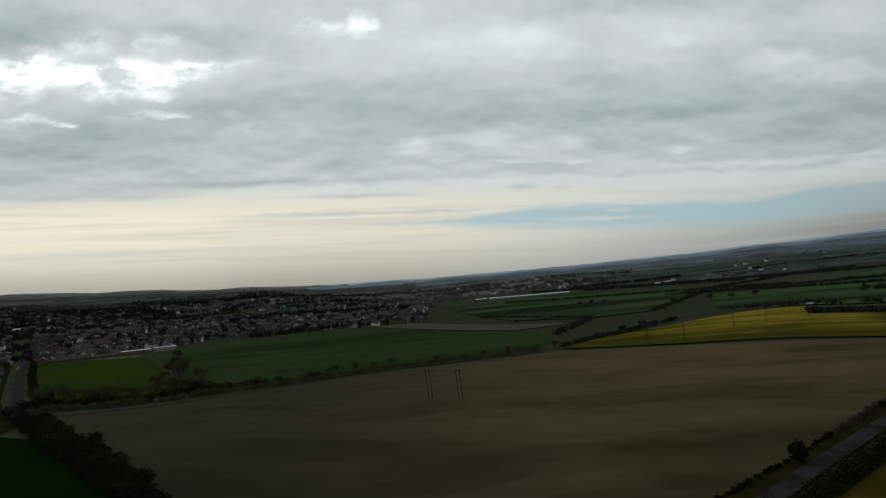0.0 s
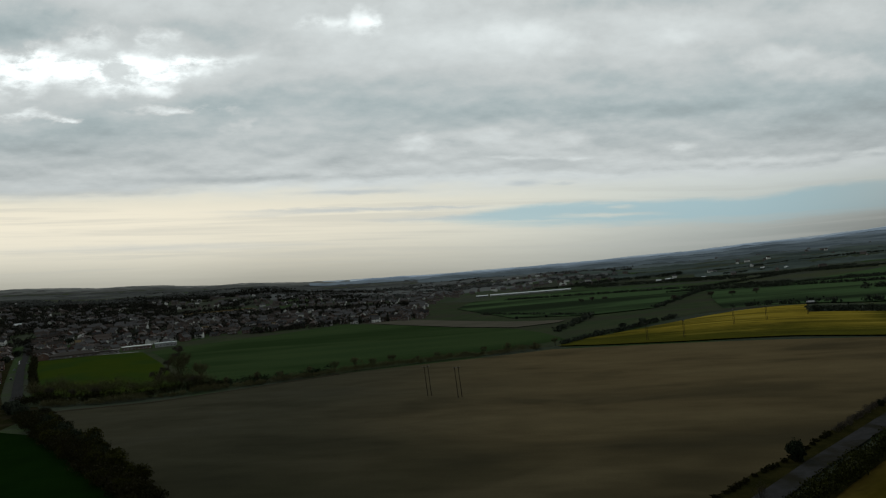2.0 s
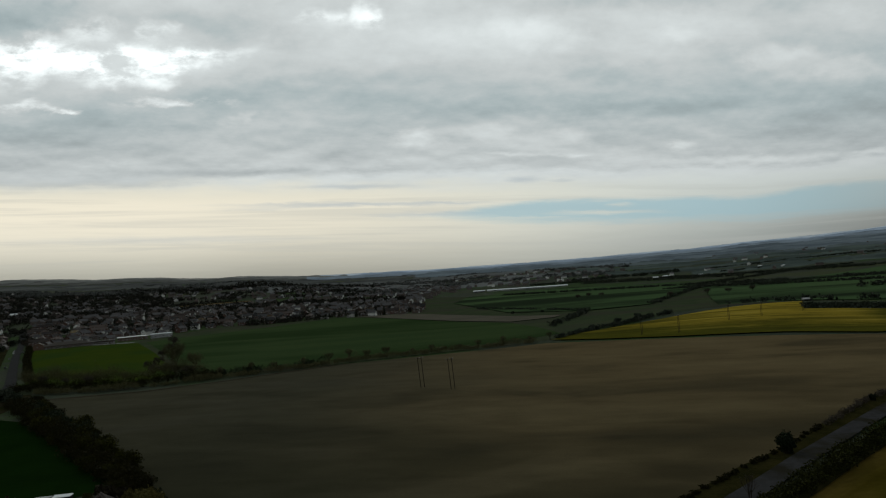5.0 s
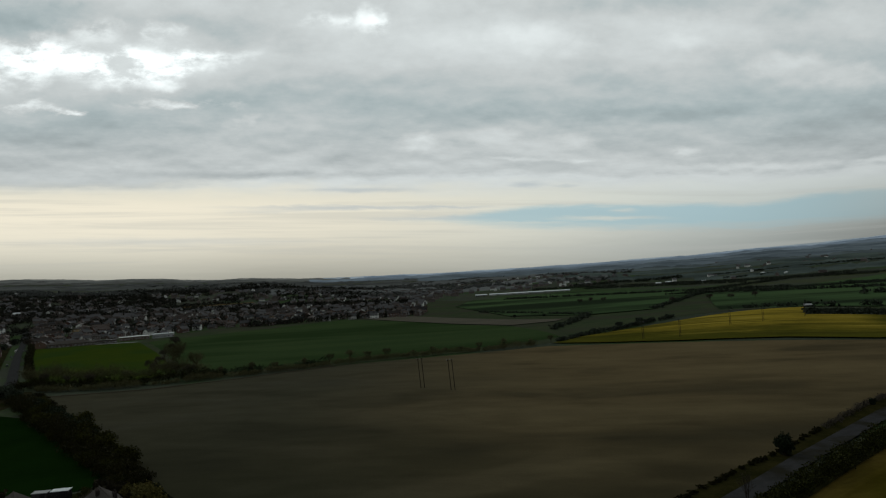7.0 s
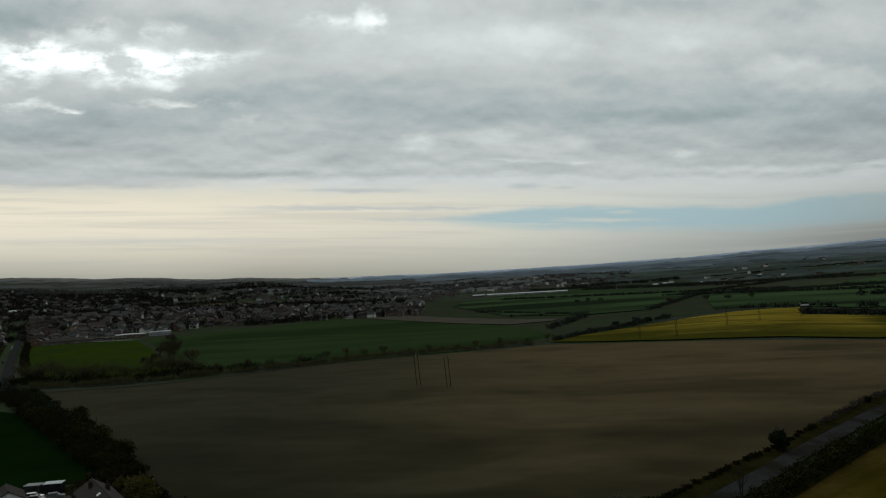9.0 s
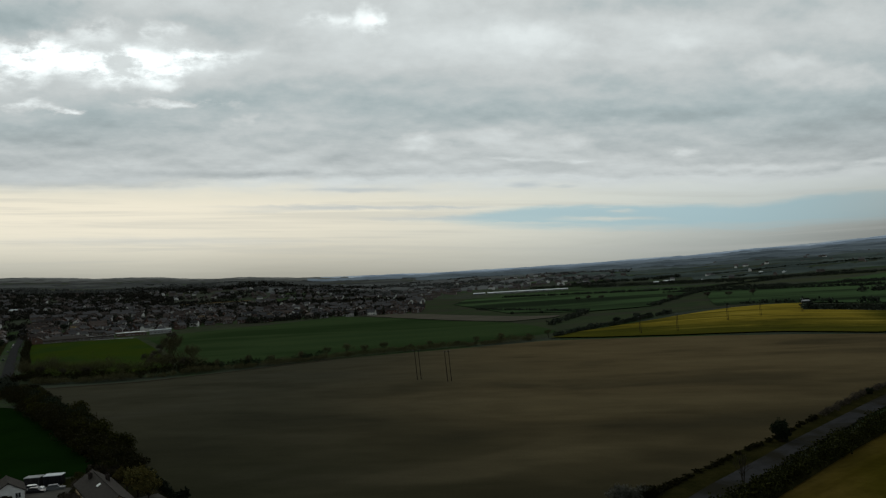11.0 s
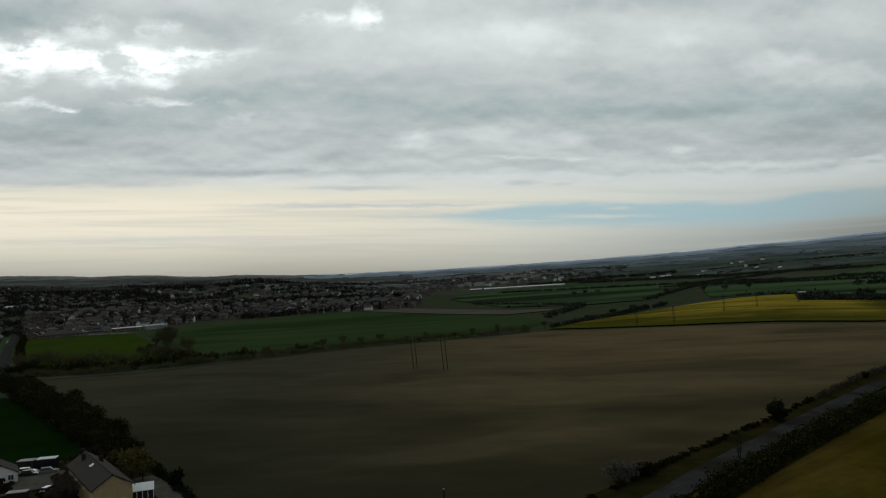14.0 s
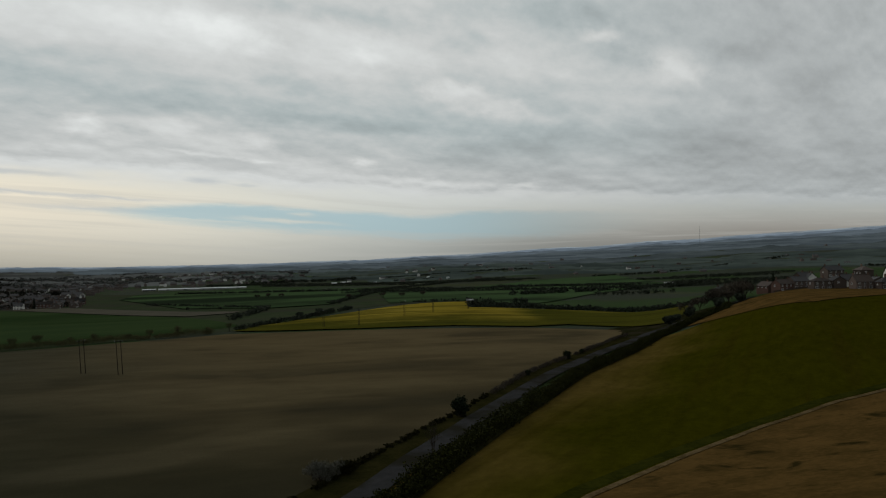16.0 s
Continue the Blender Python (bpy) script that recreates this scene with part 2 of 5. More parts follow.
# ---- materials ----
def material(name, c1, c2=None, scale=1.0, rough=0.9, metal=0.0, bump=0.0, fine=8.0, vary=0.0, stretch=(1, 1, 1), c3=None, big=0.02, spec=0.0, cover=(0.44, 0.62)):
    """Two colours mixed by noise at two sizes; c3 in large patches; vary: lightness from thing to thing."""
    mat = bpy.data.materials.new(name)
    mat.use_nodes = True
    n = Nodes(mat.node_tree)
    pos = n.add("ShaderNodeTexCoord").outputs["Object"]
    m = n.add("ShaderNodeMapping")
    n.put(m.inputs[0], pos)
    m.inputs[3].default_value = stretch
    pos = m.outputs[0]
    c2 = c2 or tuple(c * 0.8 for c in c1)
    coarse = n.noise(pos, scale, 5.0, 0.6)
    grain = n.noise(pos, scale * fine, 3.0, 0.6)
    f = n.math("ADD", n.math("MULTIPLY", coarse, 0.65), n.math("MULTIPLY", grain, 0.35))
    col = n.mix(n.step(f, 0.36, 0.64), c1, c2)
    if c3:
        col = n.mix(n.step(n.noise(pos, big, 4.0, 0.55, 0.4), *cover), col, c3)
    if vary:
        rnd = n.add("ShaderNodeObjectInfo").outputs["Random"]
        k = n.math("ADD", 1 - vary, n.math("MULTIPLY", rnd, 2 * vary))
        col = n.mix(1.0, col, n.xyz(k, k, k), "MULTIPLY")
    b = n.add("ShaderNodeBsdfPrincipled")
    n.put(b.inputs["Base Color"], col)
    b.inputs["Roughness"].default_value = rough
    b.inputs["Metallic"].default_value = metal
    b.inputs["Specular IOR Level"].default_value = spec
    if bump:
        bn = n.add("ShaderNodeBump")
        bn.inputs["Strength"].default_value = 0.6
        bn.inputs["Distance"].default_value = bump
        n.put(bn.inputs["Height"], f)
        link(n.t, bn.outputs[0], b.inputs["Normal"])
    link(n.t, b.outputs[0], n.add("ShaderNodeOutputMaterial").inputs[0])
    return mat


def leaf_material(name, c1, c2, rough=0.8, spec=0.05):
    """Foliage: each leaf clump its own shade."""
    mat = bpy.data.materials.new(name)
    mat.use_nodes = True
    n = Nodes(mat.node_tree)
    isl = n.add("ShaderNodeNewGeometry").outputs["Random Per Island"]
    rnd = n.add("ShaderNodeObjectInfo").outputs["Random"]
    col = n.mix(isl, c1, c2)
    k = n.math("ADD", 0.75, n.math("MULTIPLY", rnd, 0.5))
    col = n.mix(1.0, col, n.xyz(k, k, k), "MULTIPLY")
    b = n.add("ShaderNodeBsdfPrincipled")
    n.put(b.inputs["Base Color"], col)
    b.inputs["Roughness"].default_value = rough
    b.inputs["Specular IOR Level"].default_value = spec
    link(n.t, b.outputs[0], n.add("ShaderNodeOutputMaterial").inputs[0])
    return mat


def land_material():
    """Open country: a patchwork of fields, woods and stubble, greyer towards the hills."""
    mat = bpy.data.materials.new("open_country")
    mat.use_nodes = True
    n = Nodes(mat.node_tree)
    pos = n.add("ShaderNodeTexCoord").outputs["Object"]
    x, y, z = n.split(pos)
    warp = n.noise(pos, 0.004, 3.0, 0.5)
    q = n.xyz(n.math("ADD", n.math("MULTIPLY", x, 0.8), n.math("MULTIPLY", warp, 160.0)), n.math("ADD", y, n.math("MULTIPLY", warp, 90.0)), 0.0)
    v = n.add("ShaderNodeTexVoronoi")
    v.distance = "CHEBYCHEV"
    n.put(v.inputs["Vector"], q)
    v.inputs["Scale"].default_value = 0.0042
    pick = n.split(v.outputs["Color"])[0]
    fields = n.ramp(pick, [(0.0, (0.026, 0.044, 0.016)), (0.3, (0.029, 0.049, 0.017)), (0.5, (0.030, 0.041, 0.018)), (0.68, (0.042, 0.048, 0.024)), (0.84, (0.030, 0.054, 0.017)), (1.0, (0.050, 0.053, 0.027))])
    reach = n.math("SQRT", n.math("ADD", n.math("MULTIPLY", x, x), n.math("MULTIPLY", y, y)))
    wood = n.step(n.math("ADD", n.noise(pos, 0.006, 5.0, 0.62), n.step(reach, 1400.0, 2300.0, 0.0, 0.08)), 0.47, 0.56)
    tuft = n.noise(pos, 0.09, 5.0, 0.7)
    woods = n.mix(tuft, (0.020, 0.024, 0.017), (0.052, 0.056, 0.044))
    col = n.mix(n.math("MULTIPLY", wood, 0.85), fields, woods)
    grain = n.noise(pos, 0.35, 4.0, 0.65)
    col = n.mix(1.0, col, n.ramp(grain, [(0.3, 0.8), (0.7, 1.25)]), "MULTIPLY")
    b = n.add("ShaderNodeBsdfPrincipled")
    n.put(b.inputs["Base Color"], col)
    b.inputs["Roughness"].default_value = 0.95
    b.inputs["Specular IOR Level"].default_value = 0.004
    link(n.t, b.outputs[0], n.add("ShaderNodeOutputMaterial").inputs[0])
    return mat


def soil_material():
    """Harrowed soil: long pale and dark sweeps across the slope, fine drill lines and clods."""
    mat = bpy.data.materials.new("harrowed_soil")
    mat.use_nodes = True
    n = Nodes(mat.node_tree)
    pos = n.add("ShaderNodeTexCoord").outputs["Object"]
    x, y, z = n.split(pos)
    u = n.math("SUBTRACT", n.math("MULTIPLY", x, 0.97), n.math("MULTIPLY", y, 0.24))
    w = n.math("ADD", n.math("MULTIPLY", y, 0.97), n.math("MULTIPLY", x, 0.24))
    sweep = n.noise(n.xyz(n.math("MULTIPLY", u, 0.014), n.math("MULTIPLY", w, 0.024), 4.0), 1.0, 3.0, 0.5, 0.5)
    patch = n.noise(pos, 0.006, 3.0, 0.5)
    drill = n.noise(n.xyz(n.math("MULTIPLY", u, 0.02), n.math("MULTIPLY", w, 0.9), 2.0), 1.0, 3.0, 0.6)
    scuff = n.noise(n.xyz(n.math("MULTIPLY", u, 0.045), n.math("MULTIPLY", w, 0.10), 9.0), 1.0, 4.0, 0.6, 0.4)
    clod = n.noise(pos, 1.6, 4.0, 0.7)
    # browner towards the east, paler towards the far end of the field
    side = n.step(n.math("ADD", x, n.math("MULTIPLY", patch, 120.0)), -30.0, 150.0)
    far_end = n.step(n.math("ADD", y, n.math("MULTIPLY", n.math("SUBTRACT", patch, 0.5), 160.0)), 150.0, 330.0)
    col = n.mix(side, n.mix(far_end, (0.0270, 0.0272, 0.0160), (0.048, 0.0455, 0.030)), n.mix(far_end, (0.040, 0.0335, 0.018), (0.098, 0.0745, 0.039)))
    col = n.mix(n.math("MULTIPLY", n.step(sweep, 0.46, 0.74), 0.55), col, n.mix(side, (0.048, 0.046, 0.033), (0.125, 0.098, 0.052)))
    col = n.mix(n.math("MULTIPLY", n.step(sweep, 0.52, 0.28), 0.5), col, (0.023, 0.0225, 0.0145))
    k = n.math("ADD", 0.44, n.math("ADD", n.math("ADD", n.math("MULTIPLY", drill, 0.10), n.math("MULTIPLY", clod, 0.34)), n.math("MULTIPLY", scuff, 0.56)))
    col = n.mix(1.0, col, n.xyz(k, k, k), "MULTIPLY")
    b = n.add("ShaderNodeBsdfPrincipled")
    n.put(b.inputs["Base Color"], col)
    b.inputs["Roughness"].default_value = 0.95
    b.inputs["Specular IOR Level"].default_value = 0.0
    bn = n.add("ShaderNodeBump")
    bn.inputs["Strength"].default_value, bn.inputs["Distance"].default_value = 0.5, 0.12
    n.put(bn.inputs["Height"], clod)
    link(n.t, bn.outputs[0], b.inputs["Normal"])
    link(n.t, b.outputs[0], n.add("ShaderNodeOutputMaterial").inputs[0])
    return mat


def crop_material(name, low, high, line, along_way, slope, lo, hi, streak=0.5):
    """A crop or meadow whose colour changes across the field, with streaks along it."""
    mat = bpy.data.materials.new(name)
    mat.use_nodes = True
    n = Nodes(mat.node_tree)
    pos = n.add("ShaderNodeTexCoord").outputs["Object"]
    x, y, z = n.split(pos)
    c, k = along_way
    u = n.math("ADD", n.math("MULTIPLY", x, c), n.math("MULTIPLY", y, k))
    w = n.math("SUBTRACT", n.math("MULTIPLY", y, c), n.math("MULTIPLY", x, k))
    row = n.noise(n.xyz(n.math("MULTIPLY", u, 0.005), n.math("MULTIPLY", w, 0.085), 0.0), 1.0, 4.0, 0.6, 0.3)
    patch = n.noise(pos, 0.022, 4.0, 0.6, 0.3)
    tuft = n.noise(pos, 0.5, 4.0, 0.65)
    across = n.math("SUBTRACT", n.math("MULTIPLY", y, slope[0]), n.math("MULTIPLY", x, slope[1]))
    across = n.math("ADD", across, n.math("MULTIPLY", n.math("SUBTRACT", patch, 0.5), abs(hi - lo) * 1.1))
    col = n.mix(n.step(across, lo, hi), low, high)
    col = n.mix(n.math("MULTIPLY", n.step(row, 0.52, 0.68), streak), col, line)
    clump = n.noise(n.xyz(n.math("MULTIPLY", u, 0.10), n.math("MULTIPLY", w, 0.26), 7.0), 1.0, 4.0, 0.65, 0.2)
    g = n.math("ADD", 0.06, n.math("ADD", n.math("MULTIPLY", clump, 1.0), n.math("ADD", n.math("MULTIPLY", tuft, 0.55), n.math("MULTIPLY", patch, 0.38))))
    col = n.mix(1.0, col, n.xyz(g, g, g), "MULTIPLY")
    b = n.add("ShaderNodeBsdfPrincipled")
    n.put(b.inputs["Base Color"], col)
    b.inputs["Roughness"].default_value = 0.95
    b.inputs["Specular IOR Level"].default_value = 0.0
    bn = n.add("ShaderNodeBump")
    bn.inputs["Strength"].default_value, bn.inputs["Distance"].default_value = 0.5, 0.25
    n.put(bn.inputs["Height"], tuft)
    link(n.t, bn.outputs[0], b.inputs["Normal"])
    link(n.t, b.outputs[0], n.add("ShaderNodeOutputMaterial").inputs[0])
    return mat


def rape_material():
    """Rape in part flower: yellow on the crown of the rise, olive below, with drill streaks across it."""
    mat = bpy.data.materials.new("rape_crop")
    mat.use_nodes = True
    n = Nodes(mat.node_tree)
    pos = n.add("ShaderNodeTexCoord").outputs["Object"]
    x, y, z = n.split(pos)
    u = n.math("SUBTRACT", n.math("MULTIPLY", x, 0.95), n.math("MULTIPLY", y, 0.31))
    w = n.math("ADD", n.math("MULTIPLY", y, 0.95), n.math("MULTIPLY", x, 0.31))
    drill = n.noise(n.xyz(n.math("MULTIPLY", u, 0.010), n.math("MULTIPLY", w, 0.110), 0.0), 1.0, 3.0, 0.6, 0.2)
    band = n.noise(n.xyz(n.math("MULTIPLY", u, 0.005), n.math("MULTIPLY", w, 0.030), 6.0), 1.0, 2.0, 0.5, 0.2)
    patch = n.noise(pos, 0.03, 4.0, 0.6, 0.3)
    tuft = n.noise(pos, 0.5, 4.0, 0.65)
    bloom = n.math("ADD", n.math("MULTIPLY", y, 0.88), n.math("MULTIPLY", x, 0.47))
    bloom = n.math("SUBTRACT", bloom, n.math("MULTIPLY", n.step(x, 250.0, 290.0), 75.0))
    bloom = n.math("ADD", bloom, n.math("MULTIPLY", n.math("SUBTRACT", patch, 0.5), 60.0))
    col = n.mix(n.step(bloom, 488.0, 560.0), (0.056, 0.054, 0.008), (0.215, 0.158, 0.020))
    col = n.mix(n.math("MULTIPLY", n.step(band, 0.48, 0.36), 0.6), col, (0.030, 0.033, 0.007))
    col = n.mix(n.math("MULTIPLY", n.step(drill, 0.50, 0.40), 0.55), col, (0.030, 0.030, 0.007))
    col = n.mix(n.math("MULTIPLY", n.math("MULTIPLY", n.step(drill, 0.55, 0.63), n.step(bloom, 470.0, 545.0)), 0.5), col, (0.28, 0.215, 0.04))
    g = n.math("ADD", 0.6, n.math("ADD", n.math("MULTIPLY", tuft, 0.50), n.math("MULTIPLY", patch, 0.30)))
    col = n.mix(1.0, col, n.xyz(g, g, g), "MULTIPLY")
    b = n.add("ShaderNodeBsdfPrincipled")
    n.put(b.inputs["Base Color"], col)
    b.inputs["Roughness"].default_value = 0.95
    b.inputs["Specular IOR Level"].default_value = 0.0
    bn = n.add("ShaderNodeBump")
    bn.inputs["Strength"].default_value, bn.inputs["Distance"].default_value = 0.5, 0.25
    n.put(bn.inputs["Height"], tuft)
    link(n.t, bn.outputs[0], b.inputs["Normal"])
    link(n.t, b.outputs[0], n.add("ShaderNodeOutputMaterial").inputs[0])
    return mat


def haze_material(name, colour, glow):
    """Far hills as a plain backdrop: haze is painted in as a glowing tint."""
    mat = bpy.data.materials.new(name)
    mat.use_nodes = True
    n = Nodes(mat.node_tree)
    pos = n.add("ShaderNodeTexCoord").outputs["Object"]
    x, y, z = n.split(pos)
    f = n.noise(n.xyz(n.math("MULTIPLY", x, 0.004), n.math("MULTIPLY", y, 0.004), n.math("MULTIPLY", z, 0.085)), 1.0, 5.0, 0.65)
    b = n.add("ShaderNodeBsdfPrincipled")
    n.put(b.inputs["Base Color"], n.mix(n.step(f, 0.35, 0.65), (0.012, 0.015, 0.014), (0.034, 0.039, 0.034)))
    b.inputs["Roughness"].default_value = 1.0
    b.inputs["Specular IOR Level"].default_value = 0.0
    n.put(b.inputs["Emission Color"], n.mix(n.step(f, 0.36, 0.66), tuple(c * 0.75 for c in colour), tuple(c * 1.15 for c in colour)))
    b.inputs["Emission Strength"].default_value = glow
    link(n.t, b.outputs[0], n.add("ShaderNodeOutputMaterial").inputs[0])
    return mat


M = {
    "land": land_material(),
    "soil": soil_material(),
    "rape": rape_material(),
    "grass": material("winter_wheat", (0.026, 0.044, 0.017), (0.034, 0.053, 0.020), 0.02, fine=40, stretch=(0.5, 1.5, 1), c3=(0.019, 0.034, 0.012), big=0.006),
    # far wheat: a lighter green crop, lifted further to imitate distance haze
    "hazed_grass": material("hazed_wheat", (0.039, 0.068, 0.029), (0.050, 0.080, 0.034), 0.01, fine=30, stretch=(0.5, 1.5, 1), c3=(0.016, 0.024, 0.013), big=0.005),
    "old_asphalt": material("old_asphalt", (0.036, 0.036, 0.036), (0.026, 0.026, 0.026), 0.3, fine=20),
    "lawn": material("mown_grass", (0.032, 0.047, 0.006), (0.025, 0.041, 0.006), 0.05, fine=20, c3=(0.022, 0.040, 0.008), big=0.015),
    "deep_grass": material("deep_green_grass", (0.0035, 0.011, 0.002), (0.005, 0.015, 0.0025), 0.06, fine=20),
    "meadow": crop_material("rough_meadow", (0.0305, 0.0290, 0.0015), (0.080, 0.054, 0.0140), (0.028, 0.022, 0.0022), (0.76, 0.65), (0.76, 0.65), 42.0, 88.0, 0.5),
    "stubble": material("bare_stubble", (0.100, 0.058, 0.018), (0.058, 0.036, 0.011), 0.10, fine=9, c3=(0.026, 0.019, 0.006), big=0.16, bump=0.15, stretch=(0.6, 1.3, 1), cover=(0.54, 0.70)),
    "path_edge": material("dark_path_edge", (0.016, 0.018, 0.0025), (0.029, 0.030, 0.004), 0.12, fine=8, bump=0.1),
    "pale": material("pale_fallow", (0.088, 0.080, 0.062), (0.066, 0.062, 0.047), 0.03, fine=15, stretch=(0.4, 1.4, 1)),
    "path": material("worn_path", (0.125, 0.088, 0.044), (0.060, 0.042, 0.018), 0.25, fine=8),
    "asphalt": material("asphalt", (0.036, 0.0355, 0.036), (0.027, 0.027, 0.0275), 0.4, fine=20, rough=0.9, c3=(0.019, 0.018, 0.013), big=0.07),
    "verge": material("verge_grass", (0.011, 0.0115, 0.0035), (0.024, 0.021, 0.007), 0.15, fine=10, bump=0.2),
    "yard_gravel": material("pale_yard_gravel", (0.085, 0.080, 0.070), (0.055, 0.052, 0.045), 0.5, fine=12),
    "gravel": material("gravel_yard", (0.046, 0.040, 0.027), (0.028, 0.024, 0.016), 0.5, fine=12),
    "bark": material("bark", (0.045, 0.036, 0.028), (0.028, 0.023, 0.018), 1.5, stretch=(1, 1, 0.25)),
    "pale_bark": material("pale_bark", (0.085, 0.076, 0.045), (0.060, 0.054, 0.032), 1.5, stretch=(1, 1, 0.25)),
    "pole": material("creosoted_pole", (0.042, 0.034, 0.026), (0.026, 0.022, 0.017), 2.0, stretch=(1, 1, 0.1)),
    "steel": material("galvanised_steel", (0.30, 0.31, 0.32), (0.22, 0.23, 0.24), 3.0, rough=0.5, metal=0.8),
    "brick": material("red_brick", (0.135, 0.082, 0.067), (0.095, 0.061, 0.052), 2.0, vary=0.3, fine=6),
    "dull_brick": material("dull_brick", (0.11, 0.085, 0.072), (0.08, 0.064, 0.056), 2.0, vary=0.3, fine=6),
    "brown_brick": material("brown_brick", (0.15, 0.095, 0.07), (0.10, 0.066, 0.052), 2.0, vary=0.3, fine=6),
    "sooty_brick": material("sooty_brick", (0.045, 0.036, 0.031), (0.030, 0.025, 0.022), 2.0),
    "render": material("white_render", (0.72, 0.71, 0.67), (0.58, 0.57, 0.54), 0.6, vary=0.2),
    "white": material("white_paint", (0.78, 0.78, 0.76), (0.66, 0.66, 0.64), 0.8),
    "cream": material("cream_render", (0.46, 0.34, 0.19), (0.38, 0.28, 0.155), 0.7),
    "slate": material("slate_roof", (0.052, 0.050, 0.050), (0.031, 0.030, 0.031), 1.5, rough=0.7, vary=0.65, stretch=(1, 1, 3), spec=0.1),
    "dark_slate": material("dark_slate_roof", (0.044, 0.038, 0.032), (0.027, 0.024, 0.021), 1.2, rough=0.8, stretch=(1, 1, 3), spec=0.03),
    "tile": material("clay_tile_roof", (0.055, 0.041, 0.035), (0.035, 0.027, 0.023), 1.5, rough=0.7, vary=0.65, stretch=(1, 1, 3), spec=0.1),
    # paler, greyer copies of brick and slate: haze put into their colour
    "hazed_brick": material("hazed_brick", (0.17, 0.14, 0.125), (0.12, 0.10, 0.09), 2.0),
    "hazed_roof": material("hazed_slate_roof", (0.115, 0.110, 0.110), (0.075, 0.072, 0.073), 1.0, stretch=(1, 1, 3)),
    "garden_soil": material("garden_ground", (0.010, 0.012, 0.004), (0.018, 0.017, 0.007), 0.2, fine=10, c3=(0.024, 0.021, 0.012), big=0.1, bump=0.1),
    "felt": material("flat_roof_felt", (0.36, 0.36, 0.36), (0.28, 0.28, 0.28), 0.4),
    "metal_roof": material("pale_sheet_roof", (0.62, 0.64, 0.65), (0.52, 0.54, 0.55), 0.1, rough=0.5),
    "glass": material("window_glass", (0.02, 0.022, 0.025), (0.03, 0.032, 0.035), 0.4, rough=0.08, spec=0.6),
    "frame": material("white_frame", (0.70, 0.70, 0.69), (0.62, 0.62, 0.61), 2.0, rough=0.5),
    "door": material("painted_door", (0.08, 0.03, 0.025), (0.05, 0.025, 0.02), 2.0, rough=0.5, vary=0.4),
    "tyre": material("tyre_rubber", (0.015, 0.015, 0.015), (0.022, 0.022, 0.022), 8.0),
    "car_white": material("white_car_paint", (0.62, 0.62, 0.62), (0.58, 0.58, 0.58), 1.0, rough=0.3, spec=0.5),
    "car_black": material("black_car_paint", (0.010, 0.010, 0.012), (0.014, 0.014, 0.016), 1.0, rough=0.4, spec=0.2),
    "car_silver": material("silver_car_paint", (0.16, 0.165, 0.17), (0.13, 0.135, 0.14), 1.0, rough=0.4, metal=0.2),
    # backdrop hills: emission imitates haze, mostly stronger with distance
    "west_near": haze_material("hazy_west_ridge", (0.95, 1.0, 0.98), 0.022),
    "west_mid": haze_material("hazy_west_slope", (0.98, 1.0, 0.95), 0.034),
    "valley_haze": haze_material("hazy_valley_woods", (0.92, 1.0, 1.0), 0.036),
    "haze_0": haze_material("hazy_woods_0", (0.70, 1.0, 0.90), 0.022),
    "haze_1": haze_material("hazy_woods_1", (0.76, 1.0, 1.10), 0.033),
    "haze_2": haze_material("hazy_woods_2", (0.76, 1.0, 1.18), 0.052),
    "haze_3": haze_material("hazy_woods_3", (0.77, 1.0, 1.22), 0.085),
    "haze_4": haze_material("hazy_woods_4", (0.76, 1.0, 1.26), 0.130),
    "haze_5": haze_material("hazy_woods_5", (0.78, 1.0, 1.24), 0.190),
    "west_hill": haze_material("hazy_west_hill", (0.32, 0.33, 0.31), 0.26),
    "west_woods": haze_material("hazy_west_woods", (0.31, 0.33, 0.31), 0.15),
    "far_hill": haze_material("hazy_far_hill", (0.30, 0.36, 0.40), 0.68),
    "twig": leaf_material("bare_twigs", (0.070, 0.057, 0.042), (0.036, 0.031, 0.024)),
    # far crowns: leaf colour lightened to grey to imitate haze
    "hazed_tree": leaf_material("hazed_tree_crowns", (0.120, 0.122, 0.114), (0.070, 0.074, 0.068), 0.9, 0.08),
    "far_green": leaf_material("far_green_crowns", (0.048, 0.056, 0.038), (0.028, 0.034, 0.024), 0.9, 0.04),
    "town_tree": leaf_material("town_tree_crowns", (0.034, 0.032, 0.024), (0.014, 0.015, 0.011)),
    "pale_twig": leaf_material("budding_twigs", (0.090, 0.082, 0.036), (0.050, 0.047, 0.022)),
    "rough_grass": material("rough_grass_land", (0.028, 0.041, 0.021), (0.042, 0.050, 0.027), 0.03, fine=20, c3=(0.038, 0.040, 0.027), big=0.012),
    "scrub": leaf_material("scrub_leaves", (0.019, 0.0165, 0.0035), (0.009, 0.0095, 0.002)),
    "olive_scrub": leaf_material("olive_scrub", (0.042, 0.041, 0.006), (0.014, 0.0155, 0.003)),
    "shrub": leaf_material("garden_shrub", (0.030, 0.025, 0.013), (0.016, 0.014, 0.008)),
    "hedge": leaf_material("hedge_leaves", (0.037, 0.039, 0.006), (0.010, 0.012, 0.002)),
    "spring": leaf_material("spring_leaves", (0.112, 0.092, 0.028), (0.048, 0.045, 0.013)),
    "dark_leaf": leaf_material("dark_evergreen", (0.012, 0.018, 0.009), (0.020, 0.026, 0.012)),
    "blossom": leaf_material("white_blossom", (0.155, 0.150, 0.125), (0.020, 0.021, 0.012)),
    "conifer": leaf_material("conifer_needles", (0.008, 0.013, 0.007), (0.014, 0.020, 0.010)),
}


